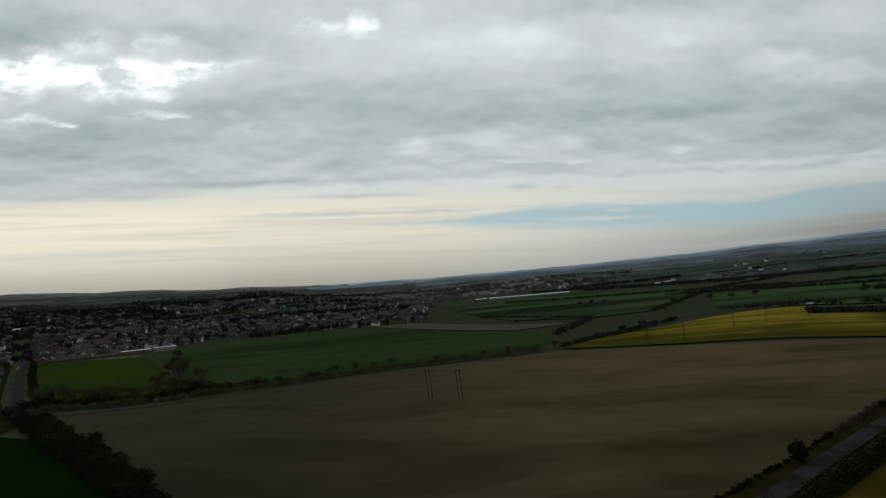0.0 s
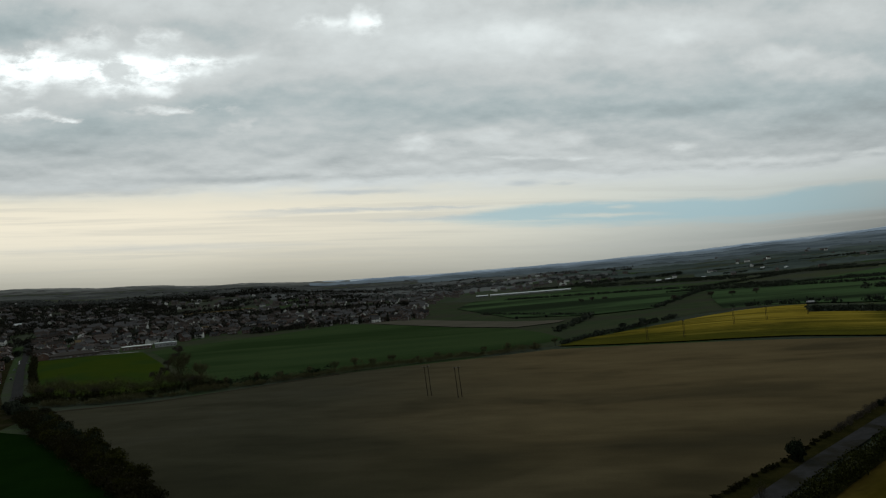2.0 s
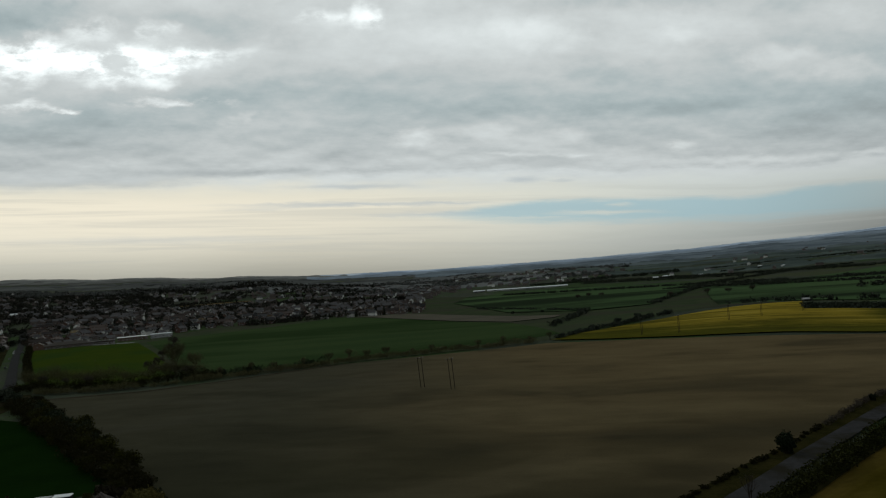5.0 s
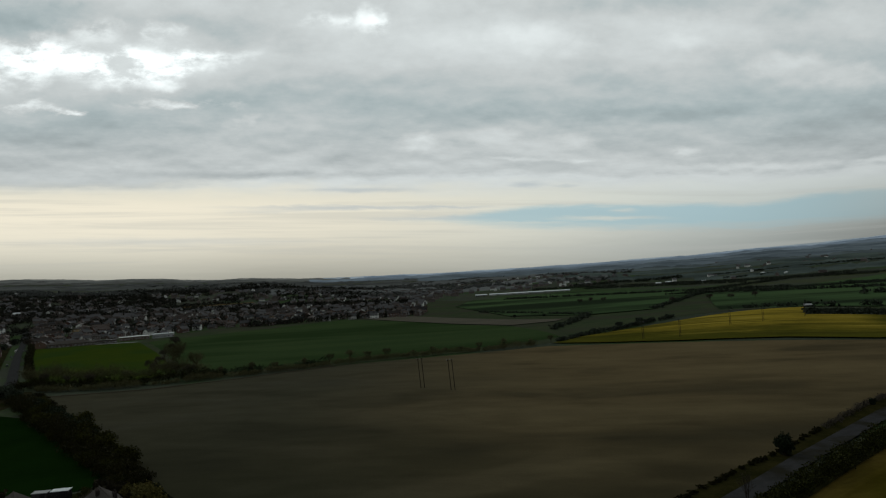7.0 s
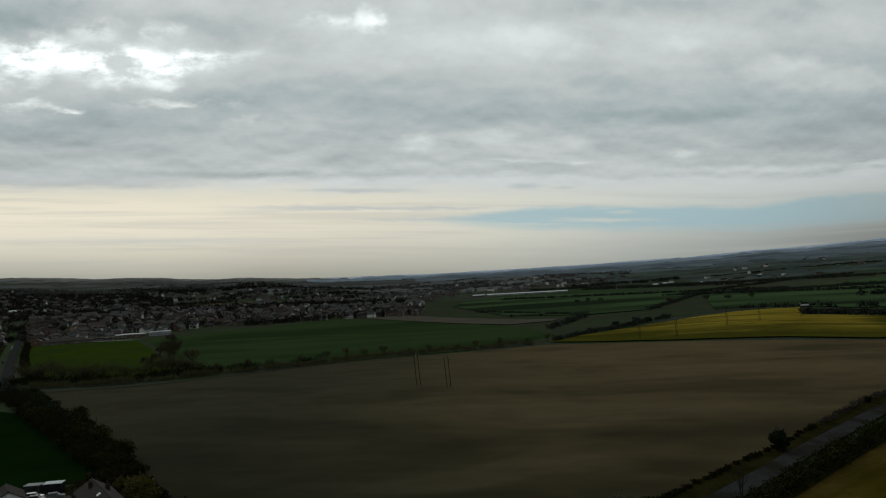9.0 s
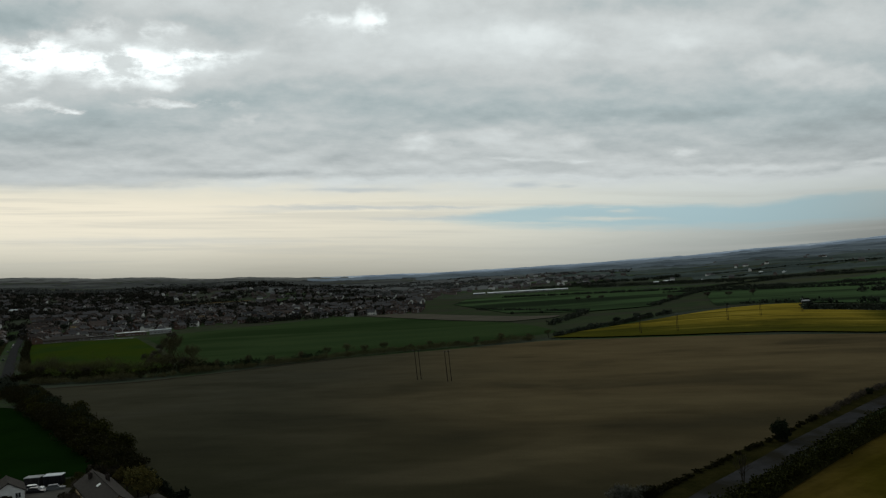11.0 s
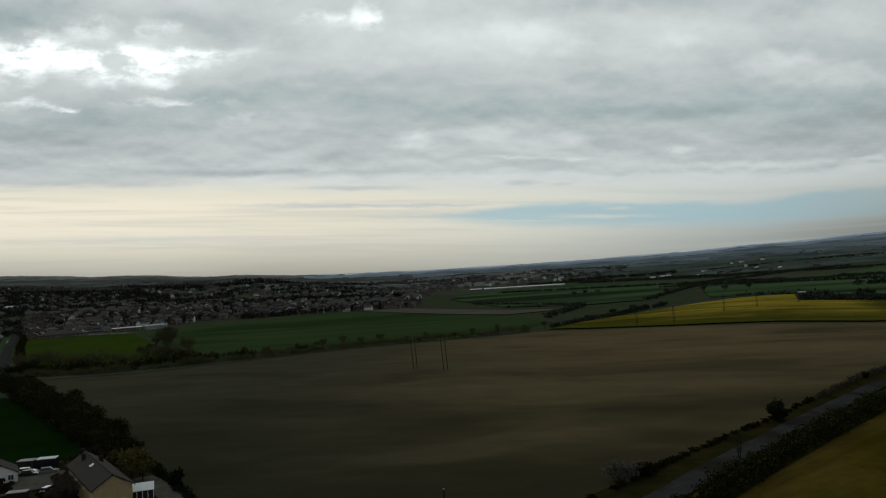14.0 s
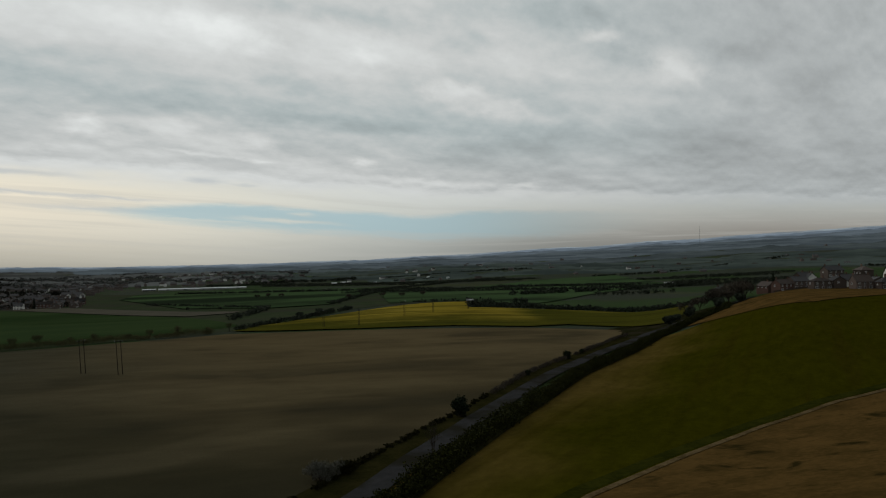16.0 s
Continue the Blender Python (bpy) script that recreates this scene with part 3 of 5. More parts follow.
# ---- the lie of the land ----
def smooth(t):
    t = min(1.0, max(0.0, t))
    return t * t * (3 - 2 * t)


# height of the hills on the horizon, by compass bearing
SKYLINE = ((-180, .9), (-60, 1.65), (-30, 1.6), (-23, 1.24), (-15.7, .82), (-7.7, .47), (0, .36), (8, .37), (17, .5), (24, .75), (33, 1.1), (41, 1.45), (48, 1.75), (54, 1.95), (80, 2.0), (180, .9))


def skyline(a):
    for (lo, e), (hi, g) in zip(SKYLINE, SKYLINE[1:]):
        if a <= hi:
            return e + (g - e) * smooth((a - lo) / (hi - lo))
    return .9


def terrain(x, y):
    r, a = math.hypot(x, y), math.degrees(math.atan2(x, y))
    z = 11 * math.exp(-((x - 235) / 120) ** 2 - ((y - 570) / 110) ** 2)
    z += 20 * smooth((r - 190) / 240) * smooth((a - 36) / 13) * smooth((120 - a) / 30) * (1 - .8 * smooth((r - 600) / 400))
    z += 11 * smooth((r - 555) / 75) * smooth((a - 46) / 4) * smooth((120 - a) / 30) * (1 - smooth((r - 700) / 300))
    w = smooth((a + 16) / 16) if a < 90 else 0
    near, bend = 1000 + 500 * w, 1.05 + .3 * w
    if r > near:
        t = (min(r, 4700) - near) / (4700 - near)
        z += (42 + 4700 * math.tan(radians(skyline(a)))) * min(t, .82) ** bend
        z += 6 * smooth((r - near) / 900) * (1 - t) * (math.sin(r / 230 + a / 7) + math.sin(a / 3.1 + r / 610 + 1.3))
    return z


def mesh_object(name, bm, mats, parent=None):
    me = bpy.data.meshes.new(name)
    bm.to_mesh(me)
    bm.free()
    for m in mats if isinstance(mats, (list, tuple)) else [mats]:
        me.materials.append(m)
    ob = new(name, me)
    ob.parent = parent
    return ob


def part(name, bm, mat, parent, label=""):
    return tagged(mesh_object(name, bm, mat, parent), label)


def ground_sheet():
    bm = bmesh.new()
    angles = [radians(a) for a in (*range(-180, -44, 8), *[k * 0.8 for k in range(-55, 82)], *range(68, 180, 8))]
    radii = [*range(10, 720, 12), *range(720, 1500, 35), *range(1500, 4800, 80), 4800, 4900]
    centre = bm.verts.new((0, 0, 0))
    rings = [[bm.verts.new((math.sin(a) * r, math.cos(a) * r, terrain(math.sin(a) * r, math.cos(a) * r))) for a in angles] for r in radii]
    k = len(angles)
    for i in range(k):
        bm.faces.new((centre, rings[0][(i + 1) % k], rings[0][i]))
        for a, b in zip(rings, rings[1:]):
            bm.faces.new((a[i], a[(i + 1) % k], b[(i + 1) % k], b[i]))
    for f in bm.faces:
        f.smooth = True
    return tagged(mesh_object("ground", bm, M["land"]), "rolling farmland with dark fields and woods", "ground", kind="structure")


def field(name, pts, mat, label, lift=0.15, edge=14.0, category="field"):
    """A field lying on the land, from its corners."""
    bm = bmesh.new()
    bm.faces.new([bm.verts.new((x, y, 0)) for x, y in pts])
    bmesh.ops.triangulate(bm, faces=bm.faces[:])
    for _ in range(7):
        far = [e for e in bm.edges if e.calc_length() > max(edge, 0.03 * e.verts[0].co.length)]
        if not far:
            break
        bmesh.ops.subdivide_edges(bm, edges=far, cuts=1, use_grid_fill=False)
        bmesh.ops.triangulate(bm, faces=[f for f in bm.faces if len(f.verts) > 3])
    for v in bm.verts:
        v.co.z = terrain(v.co.x, v.co.y) + lift * (1 + 0.0012 * v.co.length)
    bmesh.ops.recalc_face_normals(bm, faces=bm.faces[:])
    if sum(f.normal.z for f in bm.faces) < 0:
        bmesh.ops.reverse_faces(bm, faces=bm.faces[:])
    for f in bm.faces:
        f.smooth = True
    return tagged(mesh_object(name, bm, mat), label, category, kind="structure")


def along(path, spacing):
    """Points and headings at even spacing along a line of corners."""
    out, left = [], 0.0
    for (x0, y0), (x1, y1) in zip(path, path[1:]):
        d = math.hypot(x1 - x0, y1 - y0)
        s = left
        while s < d:
            out.append((x0 + (x1 - x0) * s / d, y0 + (y1 - y0) * s / d, math.atan2(y1 - y0, x1 - x0)))
            s += spacing
        left = s - d
    return out


def ribbon(name, path, width, mat, label, lift=0.35, category="road", crown=0.0):
    """A road or path strip that follows the land."""
    bm = bmesh.new()
    rows = []
    for x, y, a in along(path, 6.0):
        row = []
        for s in (-0.5, -0.25, 0, 0.25, 0.5):
            px, py = x - math.sin(a) * width * s, y + math.cos(a) * width * s
            row.append(bm.verts.new((px, py, terrain(px, py) + lift * (1 + 0.0012 * math.hypot(px, py)) + crown * (0.25 - s * s))))
        rows.append(row)
    for a, b in zip(rows, rows[1:]):
        for i in range(4):
            bm.faces.new((a[i + 1], a[i], b[i], b[i + 1]))
    bmesh.ops.recalc_face_normals(bm, faces=bm.faces[:])
    if sum(f.normal.z for f in bm.faces) < 0:
        bmesh.ops.reverse_faces(bm, faces=bm.faces[:])
    return tagged(mesh_object(name, bm, mat), label, category, kind="structure")


ground_sheet()


def hill_backdrop(mat, r, lo, hi, share, rough, seed, label):
    """A long wooded hill far off, its haze painted on as glow: a rounded ridge of mesh with an uneven crest; share: how
    high towards the skyline it reaches.
    """
    g = random.Random(seed)
    waves = [(g.uniform(2, 5), g.uniform(0.4, 1.2), g.uniform(0, 6)), (g.uniform(1, 2.5), g.uniform(1.5, 3), g.uniform(0, 6)), (0.8, g.uniform(5, 8), g.uniform(0, 6))]
    bm = bmesh.new()
    rows = []
    steps = int((hi - lo) * 7)
    bumps = [g.gauss(0, rough) for _ in range(steps + 3)]
    for i in range(steps + 1):
        a = lo + (hi - lo) * i / steps
        ca, sa = math.cos(radians(a)), math.sin(radians(a))
        bump = (bumps[i] + bumps[i + 1] + bumps[i + 2]) * 0.6
        base = terrain(sa * r, ca * r)
        floor = math.degrees(math.atan2(base - 42, r)) if share < 1 else 0.0
        top = 46 + r * math.tan(radians(floor + (skyline(a) - floor) * share)) + (sum(k * math.sin(a * f + p) for k, f, p in waves) + bump) * (0.7 if share < 1 else 0.5)
        top = max(top, base + 6 + bump)
        rows.append([bm.verts.new((sa * (r + d), ca * (r + d), base - 25 + (top - base + 25) * k)) for d, k in ((-200, 0.0), (-90, 0.62), (0, 1.0), (60, 0.8), (130, 0.0))])
    for a, b in zip(rows, rows[1:]):
        for i in range(4):
            bm.faces.new((a[i], b[i], b[i + 1], a[i + 1])).smooth = True
    return tagged(mesh_object("backdrop", bm, mat), label, "hill", kind="structure")


hill_backdrop(M["west_hill"], 4650, -50, -9, 1.0, 0.8, 1, "western horizon fields, paled by painted haze")
hill_backdrop(M["west_woods"], 4300, -50, -7, 0.7, 1.2, 14, "wooded rise in the west, greyed by painted haze")
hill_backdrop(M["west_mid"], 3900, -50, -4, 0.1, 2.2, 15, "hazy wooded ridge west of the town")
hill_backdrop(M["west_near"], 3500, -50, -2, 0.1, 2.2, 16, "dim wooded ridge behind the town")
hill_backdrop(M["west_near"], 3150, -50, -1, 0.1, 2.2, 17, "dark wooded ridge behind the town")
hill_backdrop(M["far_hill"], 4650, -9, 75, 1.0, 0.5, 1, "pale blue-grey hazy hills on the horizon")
hill_backdrop(M["haze_5"], 4420, -6, 75, 0.80, 0.8, 7, "hills under the skyline, blue-grey from painted haze")
hill_backdrop(M["haze_4"], 4200, -8, 75, 0.62, 1.0, 2, "wooded hills below the skyline, blue-grey from painted haze")
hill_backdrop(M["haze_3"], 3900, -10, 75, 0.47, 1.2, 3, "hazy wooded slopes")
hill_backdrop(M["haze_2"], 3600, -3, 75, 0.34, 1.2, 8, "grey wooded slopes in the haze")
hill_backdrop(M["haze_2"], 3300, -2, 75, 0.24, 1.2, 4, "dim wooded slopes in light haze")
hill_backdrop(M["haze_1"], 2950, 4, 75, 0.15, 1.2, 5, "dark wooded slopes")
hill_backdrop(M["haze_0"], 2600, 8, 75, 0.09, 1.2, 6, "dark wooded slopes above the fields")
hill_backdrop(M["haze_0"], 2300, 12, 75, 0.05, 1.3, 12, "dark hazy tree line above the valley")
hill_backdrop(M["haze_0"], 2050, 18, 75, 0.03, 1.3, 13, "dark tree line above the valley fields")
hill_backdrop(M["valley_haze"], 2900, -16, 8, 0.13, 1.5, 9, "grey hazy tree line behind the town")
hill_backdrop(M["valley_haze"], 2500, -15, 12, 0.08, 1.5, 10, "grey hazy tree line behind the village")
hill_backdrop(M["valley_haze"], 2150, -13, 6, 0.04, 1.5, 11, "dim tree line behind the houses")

# ---- fields and roads ----
BROWN = [(-205, 398), (-156, 403), (-118, 425), (-62, 464), (0, 479), (65, 492), (140, 456), (235, 411), (272, 375), (259.7, 356.2), (201.7, 306.2), (149.7, 262.2), (125.7, 240.2), (101.7, 215.2), (83.7, 196.2), (67.7, 182.2), (49.7, 163.2), (29.7, 143.2), (0, 113), (-12, 98), (-52, 161), (-70, 191), (-99, 236), (-149, 309)]
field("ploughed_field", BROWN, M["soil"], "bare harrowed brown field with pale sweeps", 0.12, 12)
field("rape_field", [(70, 504), (90, 524), (124, 535), (165, 545), (209, 556), (263, 562), (242, 516), (330, 488), (386, 444), (303, 362), (262, 414), (235, 416), (196, 441), (140, 461), (100, 482)], M["rape"], "yellow flowering rape crop on a low rise", 0.5, 10)
field("rough_grass", [(-250, 425), (-150, 425), (-60, 468), (85, 515), (100, 640), (130, 775), (70, 880), (-20, 990), (-140, 1045), (-300, 1010), (-330, 840), (-319, 803), (-244, 651)], M["rough_grass"], "rough grey-green grassland between the fields", 0.06)
field("rough_pasture", [(-60, 1000), (60, 880), (125, 770), (151, 800), (120, 1000), (70, 1450), (-40, 1620), (-130, 1500), (-110, 1100)], M["rough_grass"], "dull green pasture beside the village", 0.1)
field("rough_pasture", [(88, 540), (170, 580), (262, 570), (300, 600), (250, 690), (300, 860), (402, 1193), (225, 833), (125, 770), (88, 640)], M["rough_grass"], "rough dull pasture behind the rape field", 0.1)
field("wheat_field", [(-156, 464), (-238, 653), (-312, 808), (-205, 927), (-138, 1032), (-62, 920), (8, 786), (62, 700), (76, 613), (82, 540), (34, 522), (-29, 498), (-62, 480), (-99, 470)], M["grass"], "dark green young wheat field")
field("fallow_field", [(-110, 1010), (-45, 1000), (12, 890), (69, 800), (116, 756), (105, 730), (63, 712), (11, 785), (-55, 905)], M["pale"], "pale brown fallow strip", 0.4)
field("far_wheat_field", [(51, 1453), (263, 1569), (434, 1410), (402, 1193), (225, 833), (151, 800), (73, 860), (16, 1210)], M["hazed_grass"], "broad green field beyond the fallow strip", 0.5)
field("playing_field", [(-444, 824), (-319, 803), (-244, 651), (-163, 470), (-192, 440), (-258, 475)], M["lawn"], "bright mown grass playing field beside the school")
field("paddock", [(-205, 345), (-168, 321), (-128, 269), (-94, 216), (-90, 203), (-100, 196), (-118, 192), (-220, 250)], M["deep_grass"], "deep green paddock behind the hedge")
field("rough_grass", [(-232, 432), (-212, 398), (-204, 345), (-222, 250), (-330, 300), (-400, 470)], M["garden_soil"], "dark rough ground west of the paddock", 0.05)
field("garden_ground", [(-120, 193), (-96, 197), (-82, 203), (-62, 180), (-44, 150), (-30, 118), (-80, 100), (-140, 140)], M["garden_soil"], "dark rough garden ground round the house", 0.05)
field("meadow", [(29, 122), (54, 148), (70, 161), (90, 182), (114, 205), (184, 267), (247, 311), (280, 312), (286, 292), (303, 266), (367, 277), (430, 285), (480, 270), (330, 208), (203, 153), (174, 152), (140, 144), (105, 131), (74, 118), (55, 106)], M["meadow"], "rough yellow-green meadow with brown patches")
field("stubble_field", [(55, 106), (74, 118), (105, 131), (140, 144), (174, 152), (203, 153), (330, 208), (330, 60), (120, 20), (40, 60)], M["stubble"], "bare brown stubble field with dark clods")
field("hill_field", [(274, 321), (332, 350), (360, 364), (400, 374), (450, 352), (500, 325), (500, 285), (430, 285), (367, 277), (303, 266), (286, 292)], M["stubble"], "pale brown strip below the houses", 0.35)
field("east_field", [(402, 1193), (553, 1215), (854, 1474), (1100, 1500), (900, 1080), (540, 800), (374, 646), (300, 600), (250, 690), (300, 860)], M["hazed_grass"], "dark green fields on the rising ground", 0.5)
ribbon("road", [(16.2, 112.7), (32.2, 128.7), (42.2, 139.2), (55.6, 154.7), (70.8, 170.3), (86.2, 186.7), (109.2, 209.7), (133.2, 233.7), (148.2, 247.7), (202.2, 292.7), (263, 338), (300, 353), (340, 366), (375, 372)], 5.8, M["asphalt"], "narrow grey lane between hedges", 0.44)
ribbon("verge", [(13, 116), (24, 129.5), (31.5, 137), (40, 146.5), (52, 159.5), (66, 176), (82, 193), (105, 216), (129, 241), (145, 256), (198, 300), (256, 346)], 10.5, M["verge"], "rough grass verge along the lane", 0.08, "verge")
field("rough_verge", [(0, 113), (-12, 98), (20, 100), (38, 132), (40, 150), (34, 152), (28, 146)], M["verge"], "rough grass at the lane corner of the field", 0.1)
field("lane_end", [(246, 330), (256, 352), (270, 384), (300, 392), (345, 392), (380, 378), (340, 352), (300, 336)], M["garden_soil"], "dark bare ground where the lane meets the fields", 0.1)
ribbon("verge", [(54, 109), (73, 121), (104, 134), (139, 147), (173, 155), (203, 156), (326, 210)], 3.4, M["path_edge"], "dark grass strip beside the footpath", 0.2, "verge")
ribbon("path", [(44, 98), (55, 106), (74, 118), (105, 131), (140, 144), (174, 152), (203, 153), (330, 208)], 1.5, M["path"], "pale worn footpath between meadow and stubble", 0.25, "path")
ribbon("verge", [(30, 117.5), (38.5, 126), (49, 136.2), (59.6, 147.5), (74, 162), (93, 181), (117, 204), (151, 237), (191, 269), (251, 315), (285, 330), (330, 348)], 6.0, M["verge"], "rough grass under the lane hedge", 0.32, "verge")
ribbon("track", [(-205, 396), (-156, 402), (-118, 423), (-62, 463)], 3.5, M["gravel"], "earth track at the field edge", 0.22, "track")
ribbon("track", [(-66, 176), (-58, 166), (-46, 148), (-36, 132)], 5.0, M["yard_gravel"], "pale earth drive beside the garden", 0.2, "track")
field("garden_plots", [(-246, 424), (-285, 488), (-345, 598), (-415, 728), (-472, 834), (-535, 952), (-720, 980), (-600, 650), (-400, 420)], M["garden_soil"], "dark gardens and yards beside the town road", 0.3)
ribbon("road", [(-240, 420), (-270, 480), (-330, 590), (-400, 720), (-458, 832), (-520, 950), (-600, 1100)], 6.5, M["old_asphalt"], "town road beside the playing field", 0.6)


# ---- trees, bushes, hedges ----
def leaf_cloud(bm, rng, centre, size, count, leaf, shell=0.55, flat=1.0, slim=0.7):
    """Many small leaf cards in an uneven ellipsoid."""
    for _ in range(count):
        d = Vector((rng.gauss(0, 1), rng.gauss(0, 1), rng.gauss(0, 1) * flat)).normalized()
        k = shell + (1 - shell) * rng.random() ** 0.7
        k *= 0.8 + 0.35 * math.sin(d.x * 5 + centre[0]) * math.sin(d.z * 4 + d.y * 3 + centre[1])
        p = Vector((centre[0] + d.x * size[0] * k, centre[1] + d.y * size[1] * k, centre[2] + d.z * size[2] * k))
        u = Vector((rng.gauss(0, 1), rng.gauss(0, 1), rng.gauss(0, 0.7))).normalized()
        v = u.orthogonal()
        v.rotate(Matrix.Rotation(rng.random() * 6.28, 3, u))
        w = u.cross(v)
        s = leaf * (0.6 + 0.8 * rng.random())
        bm.faces.new([bm.verts.new(p + v * s * a + w * s * b * slim) for a, b in ((-1, 0), (0, -1), (1, 0.1), (0.1, 1))])


def limb(bm, a, b, r0, r1, sides=5):
    a, b = Vector(a), Vector(b)
    axis = (b - a).normalized()
    u = axis.orthogonal().normalized()
    w = axis.cross(u)
    rings = [[bm.verts.new(p + (u * math.cos(6.2832 * i / sides) + w * math.sin(6.2832 * i / sides)) * r) for i in range(sides)] for p, r in ((a, r0), (b, r1))]
    for i in range(sides):
        bm.faces.new((rings[0][i], rings[0][(i + 1) % sides], rings[1][(i + 1) % sides], rings[1][i]))
    bm.faces.new(rings[1])


def branches(bm, rng, start, way_up, length, radius, depth, tips):
    end = Vector(start) + way_up * length
    limb(bm, start, end, radius, radius * 0.6, 5 if depth > 1 else 3)
    tips.append(end)
    tips.append(end - way_up * length * 0.4)
    if depth:
        for _ in range(rng.choice((2, 3, 3))):
            turn = Vector((rng.gauss(0, 0.5), rng.gauss(0, 0.5), rng.gauss(0.1, 0.25)))
            branches(bm, rng, end - way_up * length * rng.uniform(0, 0.35), (way_up + turn).normalized(), length * rng.uniform(0.6, 0.8), radius * 0.55, depth - 1, tips)


def tree(kind, height, spread, leaf_mat, leaves, leaf, seed, depth=3, slim=0.7, skirt=0, bark="bark"):
    """A tree: tapered trunk with limbs, and a crown of many small clumps round the limbs' ends."""
    rng = random.Random(seed)
    ob = new(kind)
    bm, tips = bmesh.new(), []
    trunk_h = height * 0.2
    limb(bm, (0, 0, -0.6), (0, 0, trunk_h), height * 0.028, height * 0.02, 7)
    for i in range(5):
        a = i * 1.2566 + rng.random()
        up = Vector((math.cos(a) * 0.55 * spread, math.sin(a) * 0.55 * spread, 1)).normalized()
        branches(bm, rng, (0, 0, trunk_h * rng.uniform(0.7, 1)), up, height * 0.27, height * 0.013, depth - 1, tips)
    part("trunk", bm, M[bark], ob)
    bm = bmesh.new()
    tips = [t for t in tips if t.z > height * 0.2]
    per = max(2, leaves // max(1, len(tips)))
    for t in tips:
        s = height * 0.15
        leaf_cloud(bm, rng, t, (s * spread, s * spread, s), per, leaf, 0.1, 1.0, slim)
    if skirt:
        leaf_cloud(bm, rng, (0, 0, height * 0.4), (height * 0.3 * spread, height * 0.3 * spread, height * 0.38), skirt, leaf, 0.5)
    part("crown", bm, leaf_mat, ob)
    return ob


def conifer(height, seed):
    rng = random.Random(seed)
    ob = new("conifer_tree")
    bm = bmesh.new()
    limb(bm, (0, 0, -0.5), (0, 0, height * 0.95), height * 0.02, 0.03, 7)
    part("trunk", bm, M["bark"], ob)
    bm = bmesh.new()
    for i in range(16):
        k = i / 15
        r = height * 0.2 * (1 - k) ** 0.85 + 0.15
        leaf_cloud(bm, rng, (0, 0, height * (0.08 + 0.9 * k)), (r, r, height * 0.05), int(60 * (1 - k) + 10), height * 0.03, 0.3, 0.4)
    part("crown", bm, M["conifer"], ob)
    return ob


def bush(name, size, mat, count, leaf, seed, stems=5):
    """A bush: several stems from the ground with leaf clumps of unlike size."""
    rng = random.Random(seed)
    ob = new(name)
    ends = []
    for i in range(stems):
        a = 6.2832 * i / stems + rng.random()
        e = Vector((math.cos(a) * size[0] * 0.5 * rng.random(), math.sin(a) * size[1] * 0.5 * rng.random(), size[2] * rng.uniform(0.45, 0.7)))
        bm = bmesh.new()
        limb(bm, (e.x * 0.2, e.y * 0.2, -0.4), e, 0.12, 0.05, 5)
        part("stem", bm, M["bark"], ob)
        ends.append(e)
    bm = bmesh.new()
    leaf_cloud(bm, rng, (0, 0, size[2] * 0.44), (size[0] * 0.46, size[1] * 0.46, size[2] * 0.48), count, leaf, 0.2)
    for e in ends:
        s = rng.uniform(0.22, 0.36)
        leaf_cloud(bm, rng, e + Vector((0, 0, size[2] * 0.1)), (size[0] * s, size[1] * s, size[2] * s), count // (2 * stems), leaf, 0.2)
    part("crown", bm, mat, ob)
    return ob


def hedge(path, width, height, mat, label, per_metre=26, leaf=0.4, seed=1, gaps=0.0, rise=0.35, slim=0.7, step=2.2, shell=0.5):
    """A hedgerow: woody stems and leaf clumps of uneven height along a line."""
    rng = random.Random(seed)
    ob = tagged(new("hedge"), label, "hedge")
    stems, leaves = bmesh.new(), bmesh.new()
    for x, y, a in along(path, step):
        wave = 0.5 + 0.5 * math.sin(x * 0.13 + y * 0.07 + seed) * math.sin(x * 0.037 - y * 0.05 + seed * 2)
        if rng.random() < gaps * (1.3 - wave):
            continue
        h = height * (1 - rise + 2 * rise * (0.6 * wave + 0.4 * rng.random()))
        w = width * (0.75 + 0.5 * rng.random())
        x, y = x + rng.gauss(0, width * 0.1), y + rng.gauss(0, width * 0.1)
        z = terrain(x, y)
        limb(stems, (x, y, z - 0.3), (x + rng.gauss(0, 0.3), y + rng.gauss(0, 0.3), z + h * 0.6), 0.09, 0.04, 4)
        leaf_cloud(leaves, rng, (x, y, z + h * 0.5), (w * 0.6, w * 0.6, h * 0.55), int(per_metre * step), leaf, shell, 1.0, slim)
    tagged(part("undergrowth", stems, M["bark"], ob), kind="stuff")
    part("foliage", leaves, mat, ob)
    return ob


def place(ob, x, y, turn=0.0, size=1.0, sink=0.0):
    ob.matrix_basis = pose(x, y, terrain(x, y) - sink, 0, 0, turn) @ Matrix.Scale(size, 4)
    return ob


def copy_at(ob, x, y, turn=0.0, size=1.0):
    ob2 = copy_thing(ob, pose(x, y, terrain(x, y), 0, 0, turn))
    ob2.scale = (size, size, size)
    return ob2


# hedges along the lane
hedge([(38.5, 126), (49, 136.2), (59.6, 147.5), (74, 162), (93, 181), (117, 204), (151, 237), (191, 269), (251, 315), (285, 330), (330, 348)], 5.6, 3.6, M["hedge"], "thick uneven green hedge along the lane", 220, 0.17, 3, 0.0, 0.5, 0.7, 3.0)
hedge([(25.2, 136.7), (49.2, 161.7), (65.2, 177.7), (85.2, 196.7), (105.2, 217.7)], 2.0, 1.0, M["scrub"], "low scrubby growth on the lane verge", 80, 0.14, 4, 0.3)
